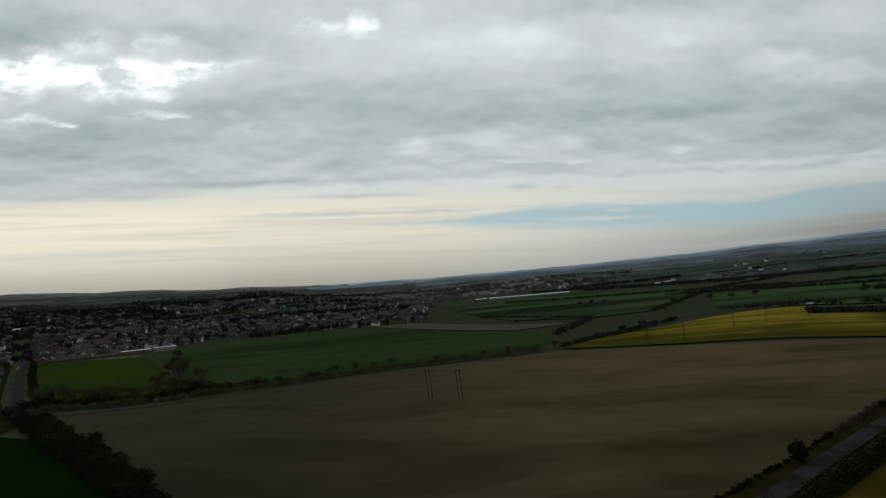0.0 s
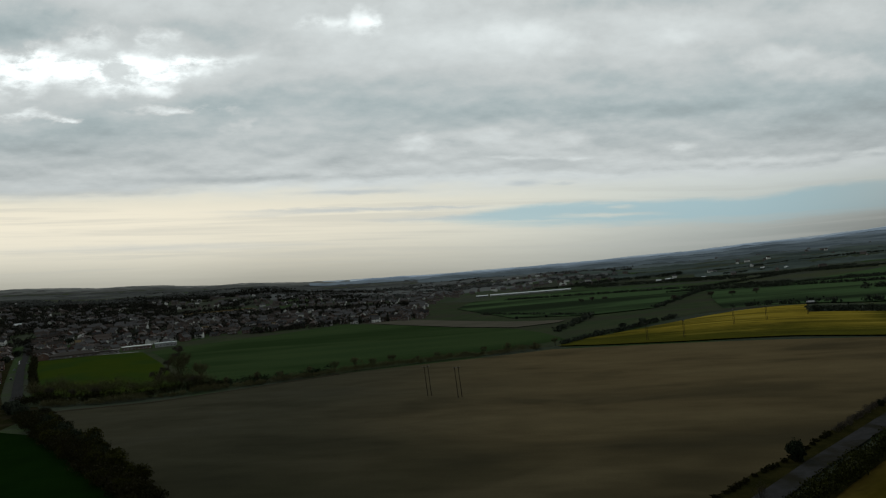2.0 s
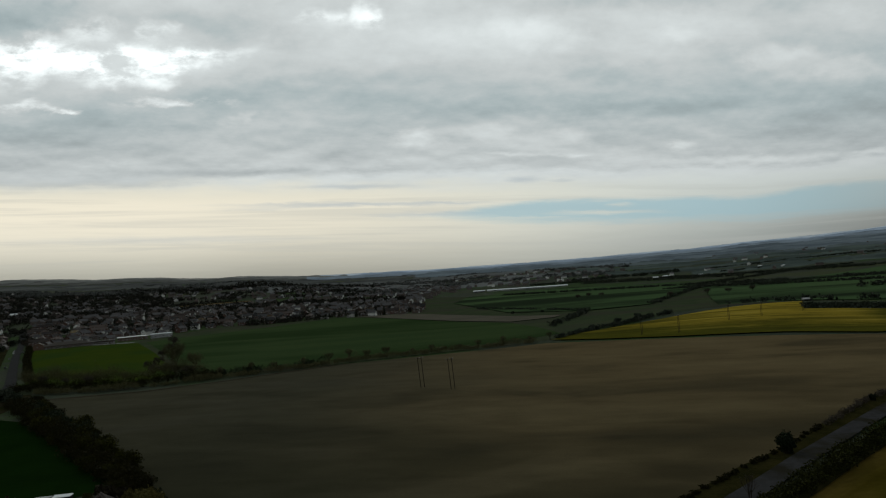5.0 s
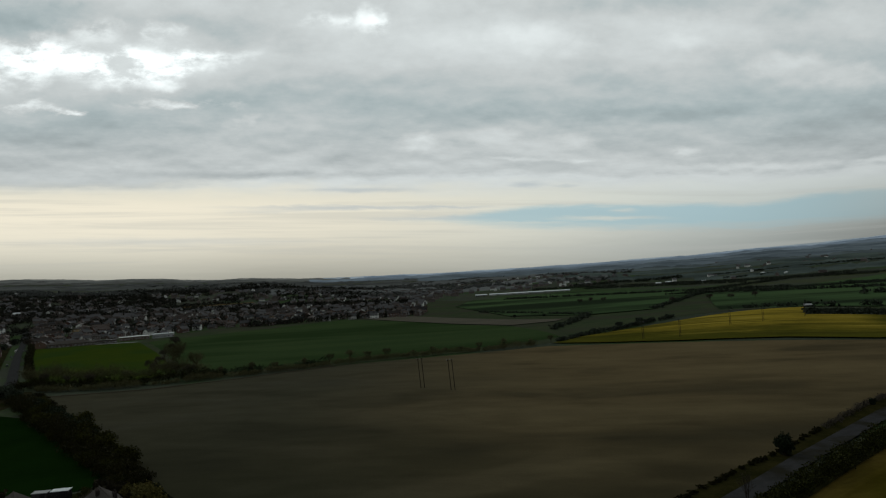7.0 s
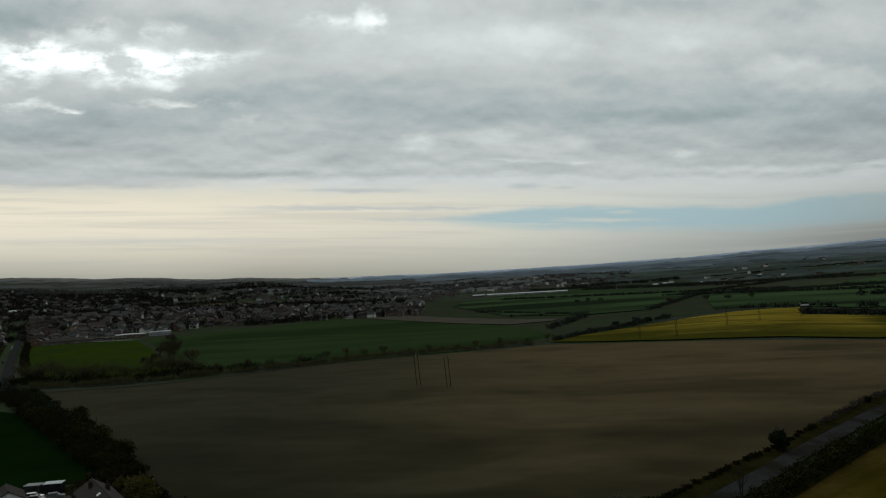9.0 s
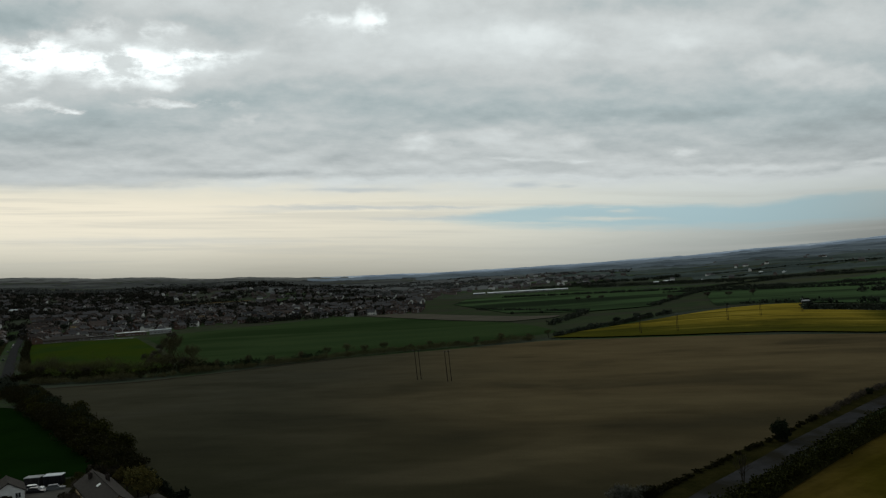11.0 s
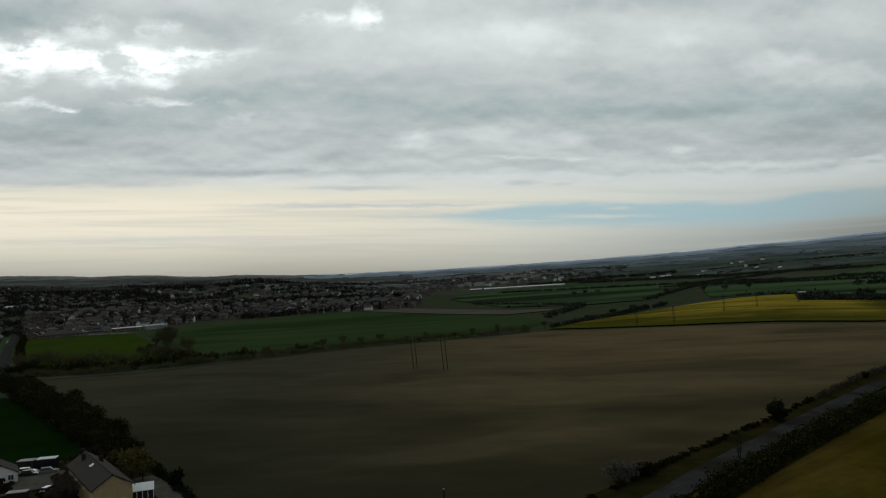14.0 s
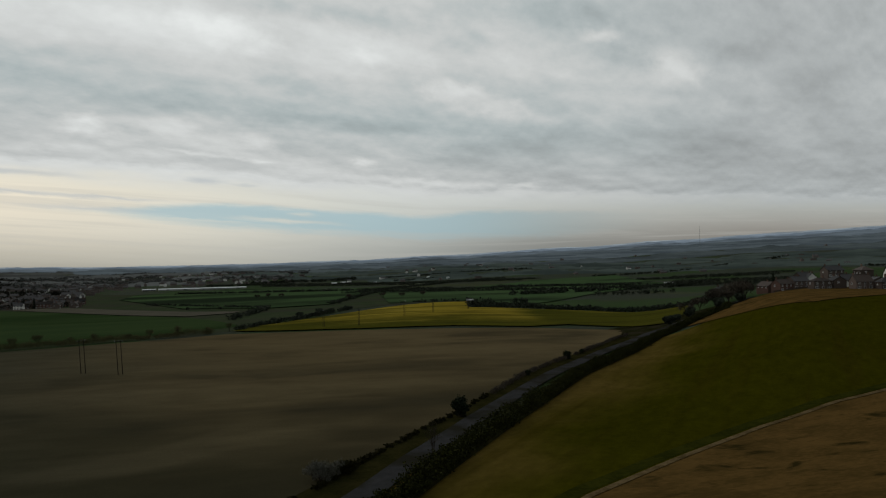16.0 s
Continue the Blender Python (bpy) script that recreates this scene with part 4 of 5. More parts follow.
hedge([(107.2, 218.7), (129.2, 241.7), (147.2, 258.7), (201, 303), (257, 349)], 2.4, 1.8, M["twig"], "thin bare hedge between lane and field", 60, 0.26, 5, 0.25, 0.35, 0.2)
# field hedges
hedge([(-42, 145), (-56, 168), (-74, 197)], 2.0, 1.6, M["dark_leaf"], "low dark hedge at the corner of the ploughed field", 150, 0.11, 16)
hedge([(-78, 200), (-105, 239), (-155, 311), (-208, 394)], 6.5, 3.4, M["scrub"], "overgrown hedge of mixed scrub beside the field", 250, 0.17, 6, 0.0, 0.4, 0.7, 4.0)
hedge([(-84, 203), (-112, 243), (-160, 310), (-206, 372)], 11.0, 5.5, M["scrub"], "broad belt of brown and green scrub behind the hedge", 280, 0.20, 7, 0.0, 0.45, 0.7, 4.6)
hedge([(-112, 250), (-160, 316), (-214, 384), (-240, 420)], 8.0, 5.5, M["dark_leaf"], "dark evergreen shelter belt", 100, 0.3, 17, 0.1, 0.4, 0.7, 4.5)
hedge([(-222, 420), (-190, 413), (-158, 418), (-126, 434), (-92, 452), (-50, 476), (0, 490), (60, 502)], 6.0, 4.0, M["pale_twig"], "bare brown hedge between ploughed field and wheat", 130, 0.33, 8, 0.15, 0.45, 0.18, 2.2, 0.2)
hedge([(-150, 440), (-110, 450), (-75, 470)], 7.0, 4.5, M["dark_leaf"], "dark scrub in the bare hedge", 50, 0.34, 18, 0.45, 0.5)
hedge([(-262, 482), (-194, 450), (-165, 462), (-140, 452)], 11.0, 9.5, M["pale_twig"], "line of bare trees and scrub by the playing field", 170, 0.36, 9, 0.0, 0.6, 0.18, 1.6, 0.1)
hedge([(-246, 440), (-215, 424), (-180, 420), (-150, 430), (-128, 442)], 8.0, 6.5, M["scrub"], "dark scrub at the corner of the playing field", 70, 0.34, 19, 0.0, 0.5, 0.5, 1.8, 0.1)
hedge([(-262, 486), (-350, 646), (-442, 822)], 6.0, 4.5, M["scrub"], "dark hedge between town road and playing field", 40, 0.36, 20, 0.1, 0.4, 0.5, 3.0, 0.2)
hedge([(75, 508), (96, 530), (130, 548), (170, 575)], 4.0, 3.5, M["far_green"], "dark hedge above the rape field", 34, 0.45, 10, 0.2)
hedge([(247, 522), (290, 508), (334, 494), (390, 452), (430, 440)], 6.0, 4.5, M["far_green"], "dark hedge behind the rape field", 40, 0.5, 11)


# ---- building parts ----
def box(bm, x0, x1, y0, y1, z0, z1, mat=0):
    v = [bm.verts.new((x, y, z)) for z in (z0, z1) for x, y in ((x0, y0), (x1, y0), (x1, y1), (x0, y1))]
    for q in ((3, 2, 1, 0), (4, 5, 6, 7), (0, 1, 5, 4), (1, 2, 6, 5), (2, 3, 7, 6), (3, 0, 4, 7)):
        bm.faces.new([v[i] for i in q]).material_index = mat
    return v


def gable_walls(bm, w, d, eaves, ridge):
    """Walls of a house with its ridge along x."""
    a = [bm.verts.new(p) for p in ((-w / 2, -d / 2, -1.5), (w / 2, -d / 2, -1.5), (w / 2, d / 2, -1.5), (-w / 2, d / 2, -1.5))]
    b = [bm.verts.new((v.co.x, v.co.y, eaves)) for v in a]
    l, r = bm.verts.new((-w / 2, 0, ridge - 0.12)), bm.verts.new((w / 2, 0, ridge - 0.12))
    bm.faces.new((a[0], a[1], b[1], b[0]))
    bm.faces.new((a[2], a[3], b[3], b[2]))
    bm.faces.new((a[1], a[2], b[2], r, b[1]))
    bm.faces.new((a[3], a[0], b[0], l, b[3]))
    bm.faces.new((b[0], b[1], r, l))
    bm.faces.new((b[2], b[3], l, r))


def gable_roof(bm, w, d, eaves, ridge, over=0.45, thick=0.22, mat=0):
    slope = (ridge - eaves) / (d / 2)
    for s in (-1, 1):
        e = s * (d / 2 + over)
        ze = eaves - slope * over
        x = w / 2 + over * 0.6
        pts = [(-x, 0, ridge), (x, 0, ridge), (x, e, ze), (-x, e, ze)]
        lo = [bm.verts.new(p) for p in pts]
        hi = [bm.verts.new((p[0], p[1], p[2] + thick)) for p in pts]
        faces = [hi[::s], lo[::-s]] + [(lo[i], lo[(i + 1) % 4], hi[(i + 1) % 4], hi[i])[::s] for i in range(4)]
        for f in faces:
            bm.faces.new(f).material_index = mat
    box(bm, -w / 2 - over * 0.6, w / 2 + over * 0.6, -0.12, 0.12, ridge + thick - 0.02, ridge + thick + 0.1, mat)


def hip_roof(bm, w, d, eaves, ridge, over=0.45, thick=0.2):
    x, y, k = w / 2 + over, d / 2 + over, w / 2 - d / 2
    lo = [bm.verts.new((sx * x, sy * y, eaves)) for sx, sy in ((-1, -1), (1, -1), (1, 1), (-1, 1))]
    hi = [bm.verts.new((v.co.x, v.co.y, eaves + thick)) for v in lo]
    l, r = bm.verts.new((-max(k, 0.3), 0, ridge)), bm.verts.new((max(k, 0.3), 0, ridge))
    bm.faces.new(lo[::-1])
    for i in range(4):
        bm.faces.new((lo[i], lo[(i + 1) % 4], hi[(i + 1) % 4], hi[i]))
    for f in ((hi[0], hi[1], r, l), (hi[1], hi[2], r), (hi[2], hi[3], l, r), (hi[3], hi[0], l)):
        bm.faces.new(f)


def window_mesh(w, h):
    """A window unit facing -y: proud frame, set-back panes and a sill, in one skin."""
    t = 0.09
    xs = (-w / 2 - 0.08, -w / 2, -w / 2 + t, -t / 2, t / 2, w / 2 - t, w / 2, w / 2 + 0.08)
    zs = (-0.09, 0, t, h - t, h)
    depth = [[0.16 if j == 0 else 0.0 if i in (0, 6) else 0.03 if j == 2 and i in (2, 4) else 0.08 for i in range(7)] for j in range(4)]
    bm = bmesh.new()

    def quad(pts, m):
        bm.faces.new([bm.verts.new(p) for p in pts]).material_index = m

    for j in range(4):
        for i in range(7):
            d = depth[j][i]
            if d:
                quad(((xs[i], -d, zs[j]), (xs[i + 1], -d, zs[j]), (xs[i + 1], -d, zs[j + 1]), (xs[i], -d, zs[j + 1])), 1 if d == 0.03 else 0)
            e = depth[j][i + 1] if i < 6 else 0
            if d != e:
                quad(((xs[i + 1], -d, zs[j]), (xs[i + 1], -e, zs[j]), (xs[i + 1], -e, zs[j + 1]), (xs[i + 1], -d, zs[j + 1])), 0)
            e = depth[j + 1][i] if j < 3 else 0
            if d != e:
                quad(((xs[i], -d, zs[j + 1]), (xs[i + 1], -d, zs[j + 1]), (xs[i + 1], -e, zs[j + 1]), (xs[i], -e, zs[j + 1])), 0)
        if depth[j][0]:
            quad(((xs[0], 0, zs[j]), (xs[0], -depth[j][0], zs[j]), (xs[0], -depth[j][0], zs[j + 1]), (xs[0], 0, zs[j + 1])), 0)
    bmesh.ops.remove_doubles(bm, verts=bm.verts[:], dist=0.001)
    bmesh.ops.recalc_face_normals(bm, faces=bm.faces[:])
    me = bpy.data.meshes.new("window")
    bm.to_mesh(me)
    bm.free()
    me.materials.append(M["frame"])
    me.materials.append(M["glass"])
    return me


def door_mesh():
    bm = bmesh.new()
    box(bm, -0.5, 0.5, -0.06, 0.05, 0, 2.05, 0)
    for s in (-1, 1):
        box(bm, s * 0.55 - 0.05, s * 0.55 + 0.05, -0.1, 0.05, 0, 2.1, 1)
    box(bm, -0.6, 0.6, -0.1, 0.05, 2.1, 2.2, 1)
    for z in (0.25, 1.15):
        box(bm, -0.32, 0.32, -0.085, -0.06, z, z + 0.65, 0)
    me = bpy.data.meshes.new("door")
    bm.to_mesh(me)
    bm.free()
    me.materials.append(M["door"])
    me.materials.append(M["frame"])
    return me


WINDOW, WIDE_WINDOW, DOOR = window_mesh(1.2, 1.25), window_mesh(2.0, 1.3), door_mesh()


def mount(name, me, parent, x, y, z, turn=0):
    ob = new(name, me)
    ob.parent = parent
    ob.matrix_basis = pose(x, y, z, 0, 0, turn)
    return ob


def chimney(parent, x, y, z0, z1, mat, pots=2, w=0.9):
    bm = bmesh.new()
    box(bm, x - w / 2, x + w / 2, y - 0.35, y + 0.35, z0, z1)
    box(bm, x - w / 2 - 0.06, x + w / 2 + 0.06, y - 0.41, y + 0.41, z1 - 0.3, z1 - 0.12)
    ob = part("chimney", bm, mat, parent)
    for i in range(pots):
        bm = bmesh.new()
        px = x + (i - (pots - 1) / 2) * 0.42
        limb(bm, (px, y, z1 - 0.02), (px, y, z1 + 0.45), 0.14, 0.11, 7)
        part("chimney_pot", bm, M["tile"], ob)


def house(label, w, d, eaves, ridge, wall, roof, hipped=False, stacks=1, cols=3, floors=2, group="", kind="house"):
    ob = tagged(new(kind), label, "house", group)
    bm = bmesh.new()
    if hipped:
        box(bm, -w / 2, w / 2, -d / 2, d / 2, -1.5, eaves)
    else:
        gable_walls(bm, w, d, eaves, ridge)
    part("wall", bm, wall, ob)
    bm = bmesh.new()
    (hip_roof if hipped else gable_roof)(bm, w, d, eaves, ridge)
    part("roof", bm, roof, ob)
    for i in range(stacks):
        x = (0 if stacks == 1 else (-1) ** i * (w / 2 - 0.7)) if not hipped else (-1) ** i * max(0.0, w / 2 - d / 2)
        chimney(ob, x, 0, ridge - 0.9, ridge + 1.3, M["brown_brick"])
    for side in (-1, 1):
        for f in range(floors):
            if side > 0 and f == 0 and floors > 1:
                continue
            for c in range(cols):
                x = (c + 0.5) / cols * w - w / 2
                if f == 0 and c == cols // 2 and side < 0:
                    mount("door", DOOR, ob, x, side * d / 2, 0.1, 0 if side < 0 else 180)
                else:
                    mount("window", WIDE_WINDOW if f == 0 else WINDOW, ob, x, side * (d / 2 + 0.004), 0.9 + 2.6 * f, 0 if side < 0 else 180)
    for s in (-1, 1):
        mount("window", WINDOW, ob, s * (w / 2 + 0.004), 0.9, eaves - 1.8, 90 * s)
    return ob


# ---- power poles ----
def h_pole(height, lean):
    """A wooden H-pole: two legs and a thin crossarm with insulators."""
    ob = tagged(new("power_pole"), "twin-legged dark wooden power pole in the field", "pole", "power line")
    for s in (-0.85, 0.85):
        bm = bmesh.new()
        limb(bm, (s, 0, -1), (s, 0, height), 0.18, 0.13, 8)
        part("leg", bm, M["pole"], ob)
    bm = bmesh.new()
    box(bm, -1.5, 1.5, -0.06, 0.06, height - 0.45, height - 0.33)
    part("crossarm", bm, M["pole"], ob)
    for x in (-1.4, 0, 1.4):
        bm = bmesh.new()
        for k in range(4):
            limb(bm, (x, 0, height - 0.3 + k * 0.09), (x, 0, height - 0.23 + k * 0.09), 0.11, 0.07, 8)
        part("insulator", bm, M["steel"], ob, "grey ribbed insulator")
    return ob


first = h_pole(13.5, 0)
first.matrix_basis = pose(-10, 347, terrain(-10, 347), 0, -3, 14)
for x, y, turn, size in ((3.5, 335, 12, 1.0), (124, 481, 40, 0.85), (145, 474, 42, 0.85), (185, 498, 35, 0.8), (208, 502, 30, 0.75), (238, 508, 30, 0.7)):
    c = copy_thing(first, pose(x, y, terrain(x, y), 0, -3 if y < 400 else 0, turn))
    c.scale = (size, size, size)
lone = tagged(new("wooden_pole"), "single dark wooden pole at the field corner", "pole")
bm = bmesh.new()
limb(bm, (0, 0, -1), (0, 0, 11.0), 0.16, 0.11, 8)
part("shaft", bm, M["pole"], lone)
bm = bmesh.new()
limb(bm, (0, 0, 11.0), (0, 0, 11.18), 0.14, 0.04, 8)
part("cap", bm, M["steel"], lone)
place(lone, 2.2, 112)


# ---- the near houses and their yard ----
def cream_house():
    ob = tagged(new("house"), "long cream rendered house with dark slate roof and rooflight", "house")
    bm = bmesh.new()
    gable_walls(bm, 28.4, 7.0, 4.6, 6.8)
    part("wall", bm, M["cream"], ob)
    bm = bmesh.new()
    gable_roof(bm, 28.4, 7.0, 4.6, 6.8)
    part("roof", bm, M["dark_slate"], ob)
    chimney(ob, 5.0, -1.5, 5.2, 7.3, M["sooty_brick"], 2, 1.3)
    chimney(ob, 9.4, 1.2, 5.2, 7.4, M["sooty_brick"], 2, 1.3)
    bm = bmesh.new()
    box(bm, -0.65, 0.65, -0.45, 0.45, 0, 0.1)
    bmesh.ops.transform(bm, matrix=pose(0.6, 1.1, 6.38, -32, 0, 0), verts=bm.verts[:])
    part("rooflight", bm, M["white"], ob, "bright rooflight in the slates")
    for y in (-1.6, 1.6):
        mount("window", WINDOW, ob, -14.204, y, 0.9, -90)
        bm = bmesh.new()
        box(bm, -14.32, -14.202, y - 0.22, y + 0.22, 4.6, 5.1)
        part("vent", bm, M["felt"], ob)
    for x in (-8.5, -4, 0.5, 5, 9.5):
        mount("window", WINDOW, ob, x, -3.504, 2.9, 0)
        if x in (-4, 5):
            mount("window", WINDOW, ob, x, 3.504, 3.0, 180)
    for s in (-1, 1):
        bm = bmesh.new()
        limb(bm, (-14.5, s * 3.98, 4.3), (14.5, s * 3.98, 4.3), 0.08, 0.08, 6)
        part("gutter", bm, M["pole"], ob)
    return ob


place(cream_house(), -69.5, 163.1, 124.3)


def conservatory():
    ob = tagged(new("conservatory"), "white framed conservatory with a pale sloping roof", "conservatory")
    bm = bmesh.new()
    v = [bm.verts.new(p) for p in ((-2.2, -1.8, 2.3), (2.2, -1.8, 2.3), (2.2, 1.8, 3.1), (-2.2, 1.8, 3.1))]
    w = [bm.verts.new(x.co + Vector((0, 0, 0.1))) for x in v]
    bm.faces.new(w)
    bm.faces.new(v[::-1])
    for i in range(4):
        bm.faces.new((v[i], v[(i + 1) % 4], w[(i + 1) % 4], w[i]))
    for k in range(6):
        x = -2.2 + k * 0.88
        box(bm, x - 0.03, x + 0.03, -1.8, -1.7, 2.3, 2.45)
    part("roof", bm, M["metal_roof"], ob)
    bm = bmesh.new()
    box(bm, -2.1, 2.1, -1.7, 1.7, -0.5, 0.6)
    part("base_wall", bm, M["brown_brick"], ob)
    for i in range(5):
        bm = bmesh.new()
        x = -2.05 + i * 1.02
        box(bm, x - 0.06, x + 0.06, -1.72, -1.6, 0.6, 2.31)
        part("post", bm, M["frame"], ob)
        if i < 4:
            bm = bmesh.new()
            box(bm, x + 0.07, x + 0.95, -1.68, -1.64, 0.62, 2.28)
            part("pane", bm, M["glass"], ob)
    for s in (-1, 1):
        bm = bmesh.new()
        box(bm, s * 2.06 - 0.03, s * 2.06 + 0.03, -1.58, 1.7, 0.62, 2.28)
        part("pane", bm, M["glass"], ob)
    return ob


place(conservatory(), -58.3, 157.4, 20)

bungalow = house("small white rendered house with slate roof", 9, 6.4, 2.5, 4.4, M["white"], M["dark_slate"], False, 0, 2, 1)
place(bungalow, -100.1, 180.9, 122)
mount("window", WINDOW, bungalow, -4.504, -1.9, 0.9, -90)
mount("door", DOOR, bungalow, -4.504, 2.2, 0.1, -90)
field("yard", [(-104, 190), (-88, 187), (-84, 172), (-92, 166), (-100, 176)], M["yard_gravel"], "pale gravel yard with parked vehicles", 0.3, 8, "yard")


def wheel(parent, x, y, r):
    tyre_bm = bmesh.new()
    s = 0.11
    limb(tyre_bm, (x, y - s, r), (x, y + s, r), r, r, 14)
    w = part("wheel", tyre_bm, M["tyre"], parent)
    bm = bmesh.new()
    limb(bm, (x, y - s - 0.015, r), (x, y + s + 0.015, r), r * 0.6, r * 0.6, 10)
    part("rim", bm, M["steel"], w)


def car(paint, label, length=4.2, height=1.48):
    """A hatchback: lower body, cabin with glass, four wheels, lamps."""
    ob = tagged(new("car"), label, "car", "parked vehicles")
    L2, W2 = length / 2, 0.88
    outline = ((-L2, 0.35), (L2, 0.35), (L2, 0.62), (L2 - 0.15, 0.8), (0.95, 0.92), (-L2 + 0.1, 0.95), (-L2, 0.7))
    bm = bmesh.new()
    sides = [[bm.verts.new((x, s * W2 * (0.94 if z > 0.8 else 1), z)) for x, z in outline] for s in (-1, 1)]
    n = len(outline)
    bm.faces.new(sides[0])
    bm.faces.new(sides[1][::-1])
    for i in range(n):
        bm.faces.new((sides[0][(i + 1) % n], sides[0][i], sides[1][i], sides[1][(i + 1) % n]))
    part("body", bm, paint, ob)
    cab = ((-L2 + 0.15, 0.93), (1.0, 0.9), (0.35, height), (-L2 + 0.5, height))
    bm = bmesh.new()
    sides = [[bm.verts.new((x, s * (0.8 if z < 1 else 0.62), z)) for x, z in cab] for s in (-1, 1)]
    bm.faces.new(sides[0])
    bm.faces.new(sides[1][::-1])
    for i in range(4):
        bm.faces.new((sides[0][(i + 1) % 4], sides[0][i], sides[1][i], sides[1][(i + 1) % 4]))
    part("glass", bm, M["glass"], ob)
    bm = bmesh.new()
    box(bm, -L2 + 0.48, 0.38, -0.64, 0.64, height, height + 0.05)
    part("roof", bm, paint, ob)
    for x in (-L2 + 0.75, L2 - 0.8):
        for y in (-0.78, 0.78):
            wheel(ob, x, y, 0.31)
    for y in (-0.62, 0.62):
        bm = bmesh.new()
        box(bm, L2 - 0.02, L2 + 0.03, y - 0.16, y + 0.16, 0.6, 0.74)
        part("headlight", bm, M["frame"], ob)
    return ob


place(car(M["car_black"], "black hatchback parked on the gravel yard"), -95.3, 184.6, 5)
place(car(M["car_white"], "white hatchback parked behind the black car"), -97.3, 187.2, 8)
place(car(M["car_silver"], "silver car parked beside the shed"), -91.8, 186.4, 20)
place(car(M["car_white"], "white car parked at the yard's edge", 4.0), -82.5, 168.2, 80)


for i, (x, y, t) in enumerate(((-446, 800, 118), (-441, 792, 120), (-452, 812, 116), (-436, 781, 118), (-424, 776, 30), (-418, 780, 30), (-430, 772, 30), (-395, 700, 118), (-345, 606, 118))):
    place(car(M[("car_white", "car_silver", "car_black")[i % 3]], ("white", "silver", "black")[i % 3] + " car parked beside the town road"), x, y, t)


def box_trailer(w, l, h, wall, roof, label):
    ob = tagged(new("storage_container"), label, "container")
    bm = bmesh.new()
    box(bm, -l / 2, l / 2, -w / 2, w / 2, 0.2, h)
    part("body", bm, wall, ob)
    for k in range(8):
        bm = bmesh.new()
        x = -l / 2 + (k + 0.5) * l / 8
        box(bm, x - 0.08, x + 0.08, -w / 2 - 0.05, -w / 2 - 0.002, 0.3, h - 0.1)
        part("rib", bm, wall, ob)
    bm = bmesh.new()
    box(bm, -l / 2 - 0.12, l / 2 + 0.12, -w / 2 - 0.15, w / 2 + 0.15, h + 0.004, h + 0.16)
    part("roof", bm, roof, ob)
    for x in (-l / 2 + 0.4, l / 2 - 0.4):
        bm = bmesh.new()
        box(bm, x - 0.15, x + 0.15, -w / 2, w / 2, -0.4, 0.197)
        part("foot", bm, M["pole"], ob)
    return ob


place(box_trailer(2.4, 3.6, 2.2, M["slate"], M["felt"], "grey steel store with a pale edge"), -100.0, 192.2, 6)
place(box_trailer(2.6, 4.2, 2.3, M["car_black"], M["metal_roof"], "dark shed with a white sheet roof"), -95.3, 192.8, 8)
place(box_trailer(1.8, 3.8, 2.0, M["sooty_brick"], M["felt"], "low dark shed with a pale roof"), -86.0, 162.5, 10)

# ---- garden trees and bushes near the yard ----
near_tree = place(tagged(tree("garden_tree", 8.5, 1.15, M["spring"], 2600, 0.22, 21, 4), "garden tree in yellow-green spring leaf", "tree"), -68, 176)
copy_at(near_tree, -72.5, 181, 70, 0.85)
copy_at(near_tree, -64.0, 172, 150, 0.75)
place(tagged(bush("evergreen_bush", (2.6, 2.4, 4.2), M["conifer"], 1000, 0.22, 5), "dark upright evergreen bush beside the drive", "bush"), -53.8, 164)
garden = place(tagged(bush("garden_bush", (5, 4, 3.0), M["shrub"], 900, 0.22, 6), "brown leafless garden shrub beside the house", "bush"), -81, 172)
for x, y, s in ((-106, 178, 1.2), (-78, 167, 0.7), (-110, 187, 1.5), (-86, 195, 1.2), (-80, 190, 1.4), (-97.2, 173.2, 0.9), (-93, 169.5, 0.8)):
    copy_at(garden, x, y, x * 13 % 360, s)
bare = place(tagged(tree("bare_tree", 9, 0.8, M["twig"], 2000, 0.3, 31, 4, 0.15), "bare brown tree without leaves", "tree"), -82, 178, 0, 0.6)
copy_at(bare, -84, 184, 130, 0.5)
for x, y, k in ((-74.4, 159.4, 0.7), (-78.5, 166.0, 0.6), (-71.5, 154.0, 0.75), (-75.5, 156.2, 0.5)):
    copy_at(bare, x, y, x * 29 % 360, k)
for x, y, k in ((-73.5, 157.5, 0.9), (-76.6, 162.6, 1.0), (-70.8, 152.6, 0.9), (-79.5, 161.5, 0.8)):
    copy_at(garden, x, y, x * 31 % 360, k)
clump = place(tagged(bush("scrub_bush", (8, 7, 5.5), M["olive_scrub"], 2200, 0.17, 12, 6), "rounded olive-brown scrub bush in the belt", "bush"), -92, 214, 0, 0.9)
rng = random.Random(8)
for x, y, a in along([(-94, 218), (-120, 258), (-158, 310), (-206, 374)], 7.0):
    copy_at(clump, x + rng.gauss(0, 4.0), y + rng.gauss(0, 3), rng.random() * 360, rng.uniform(0.55, 1.35))
for x, y, s in ((-76, 192, 0.6), (-84, 199, 0.7), (-88, 190, 0.6)):
    copy_at(clump, x, y, x * 17 % 360, s)
# bushes by the lane
place(tagged(bush("round_bush", (4.6, 4.4, 5.6), M["dark_leaf"], 4500, 0.16, 7, 7), "round dark bush at the field edge", "bush"), 84.4, 192.4)
place(tagged(bush("blossom_bush", (7.5, 5.0, 4.0), M["blossom"], 4200, 0.085, 8, 9), "hawthorn bush covered in white blossom", "bush"), 35.4, 149.4)
place(tagged(bush("bramble_bush", (6, 4, 2.6), M["scrub"], 2200, 0.15, 9, 7), "low brown bramble bush on the verge", "bush"), 40.5, 152.4)
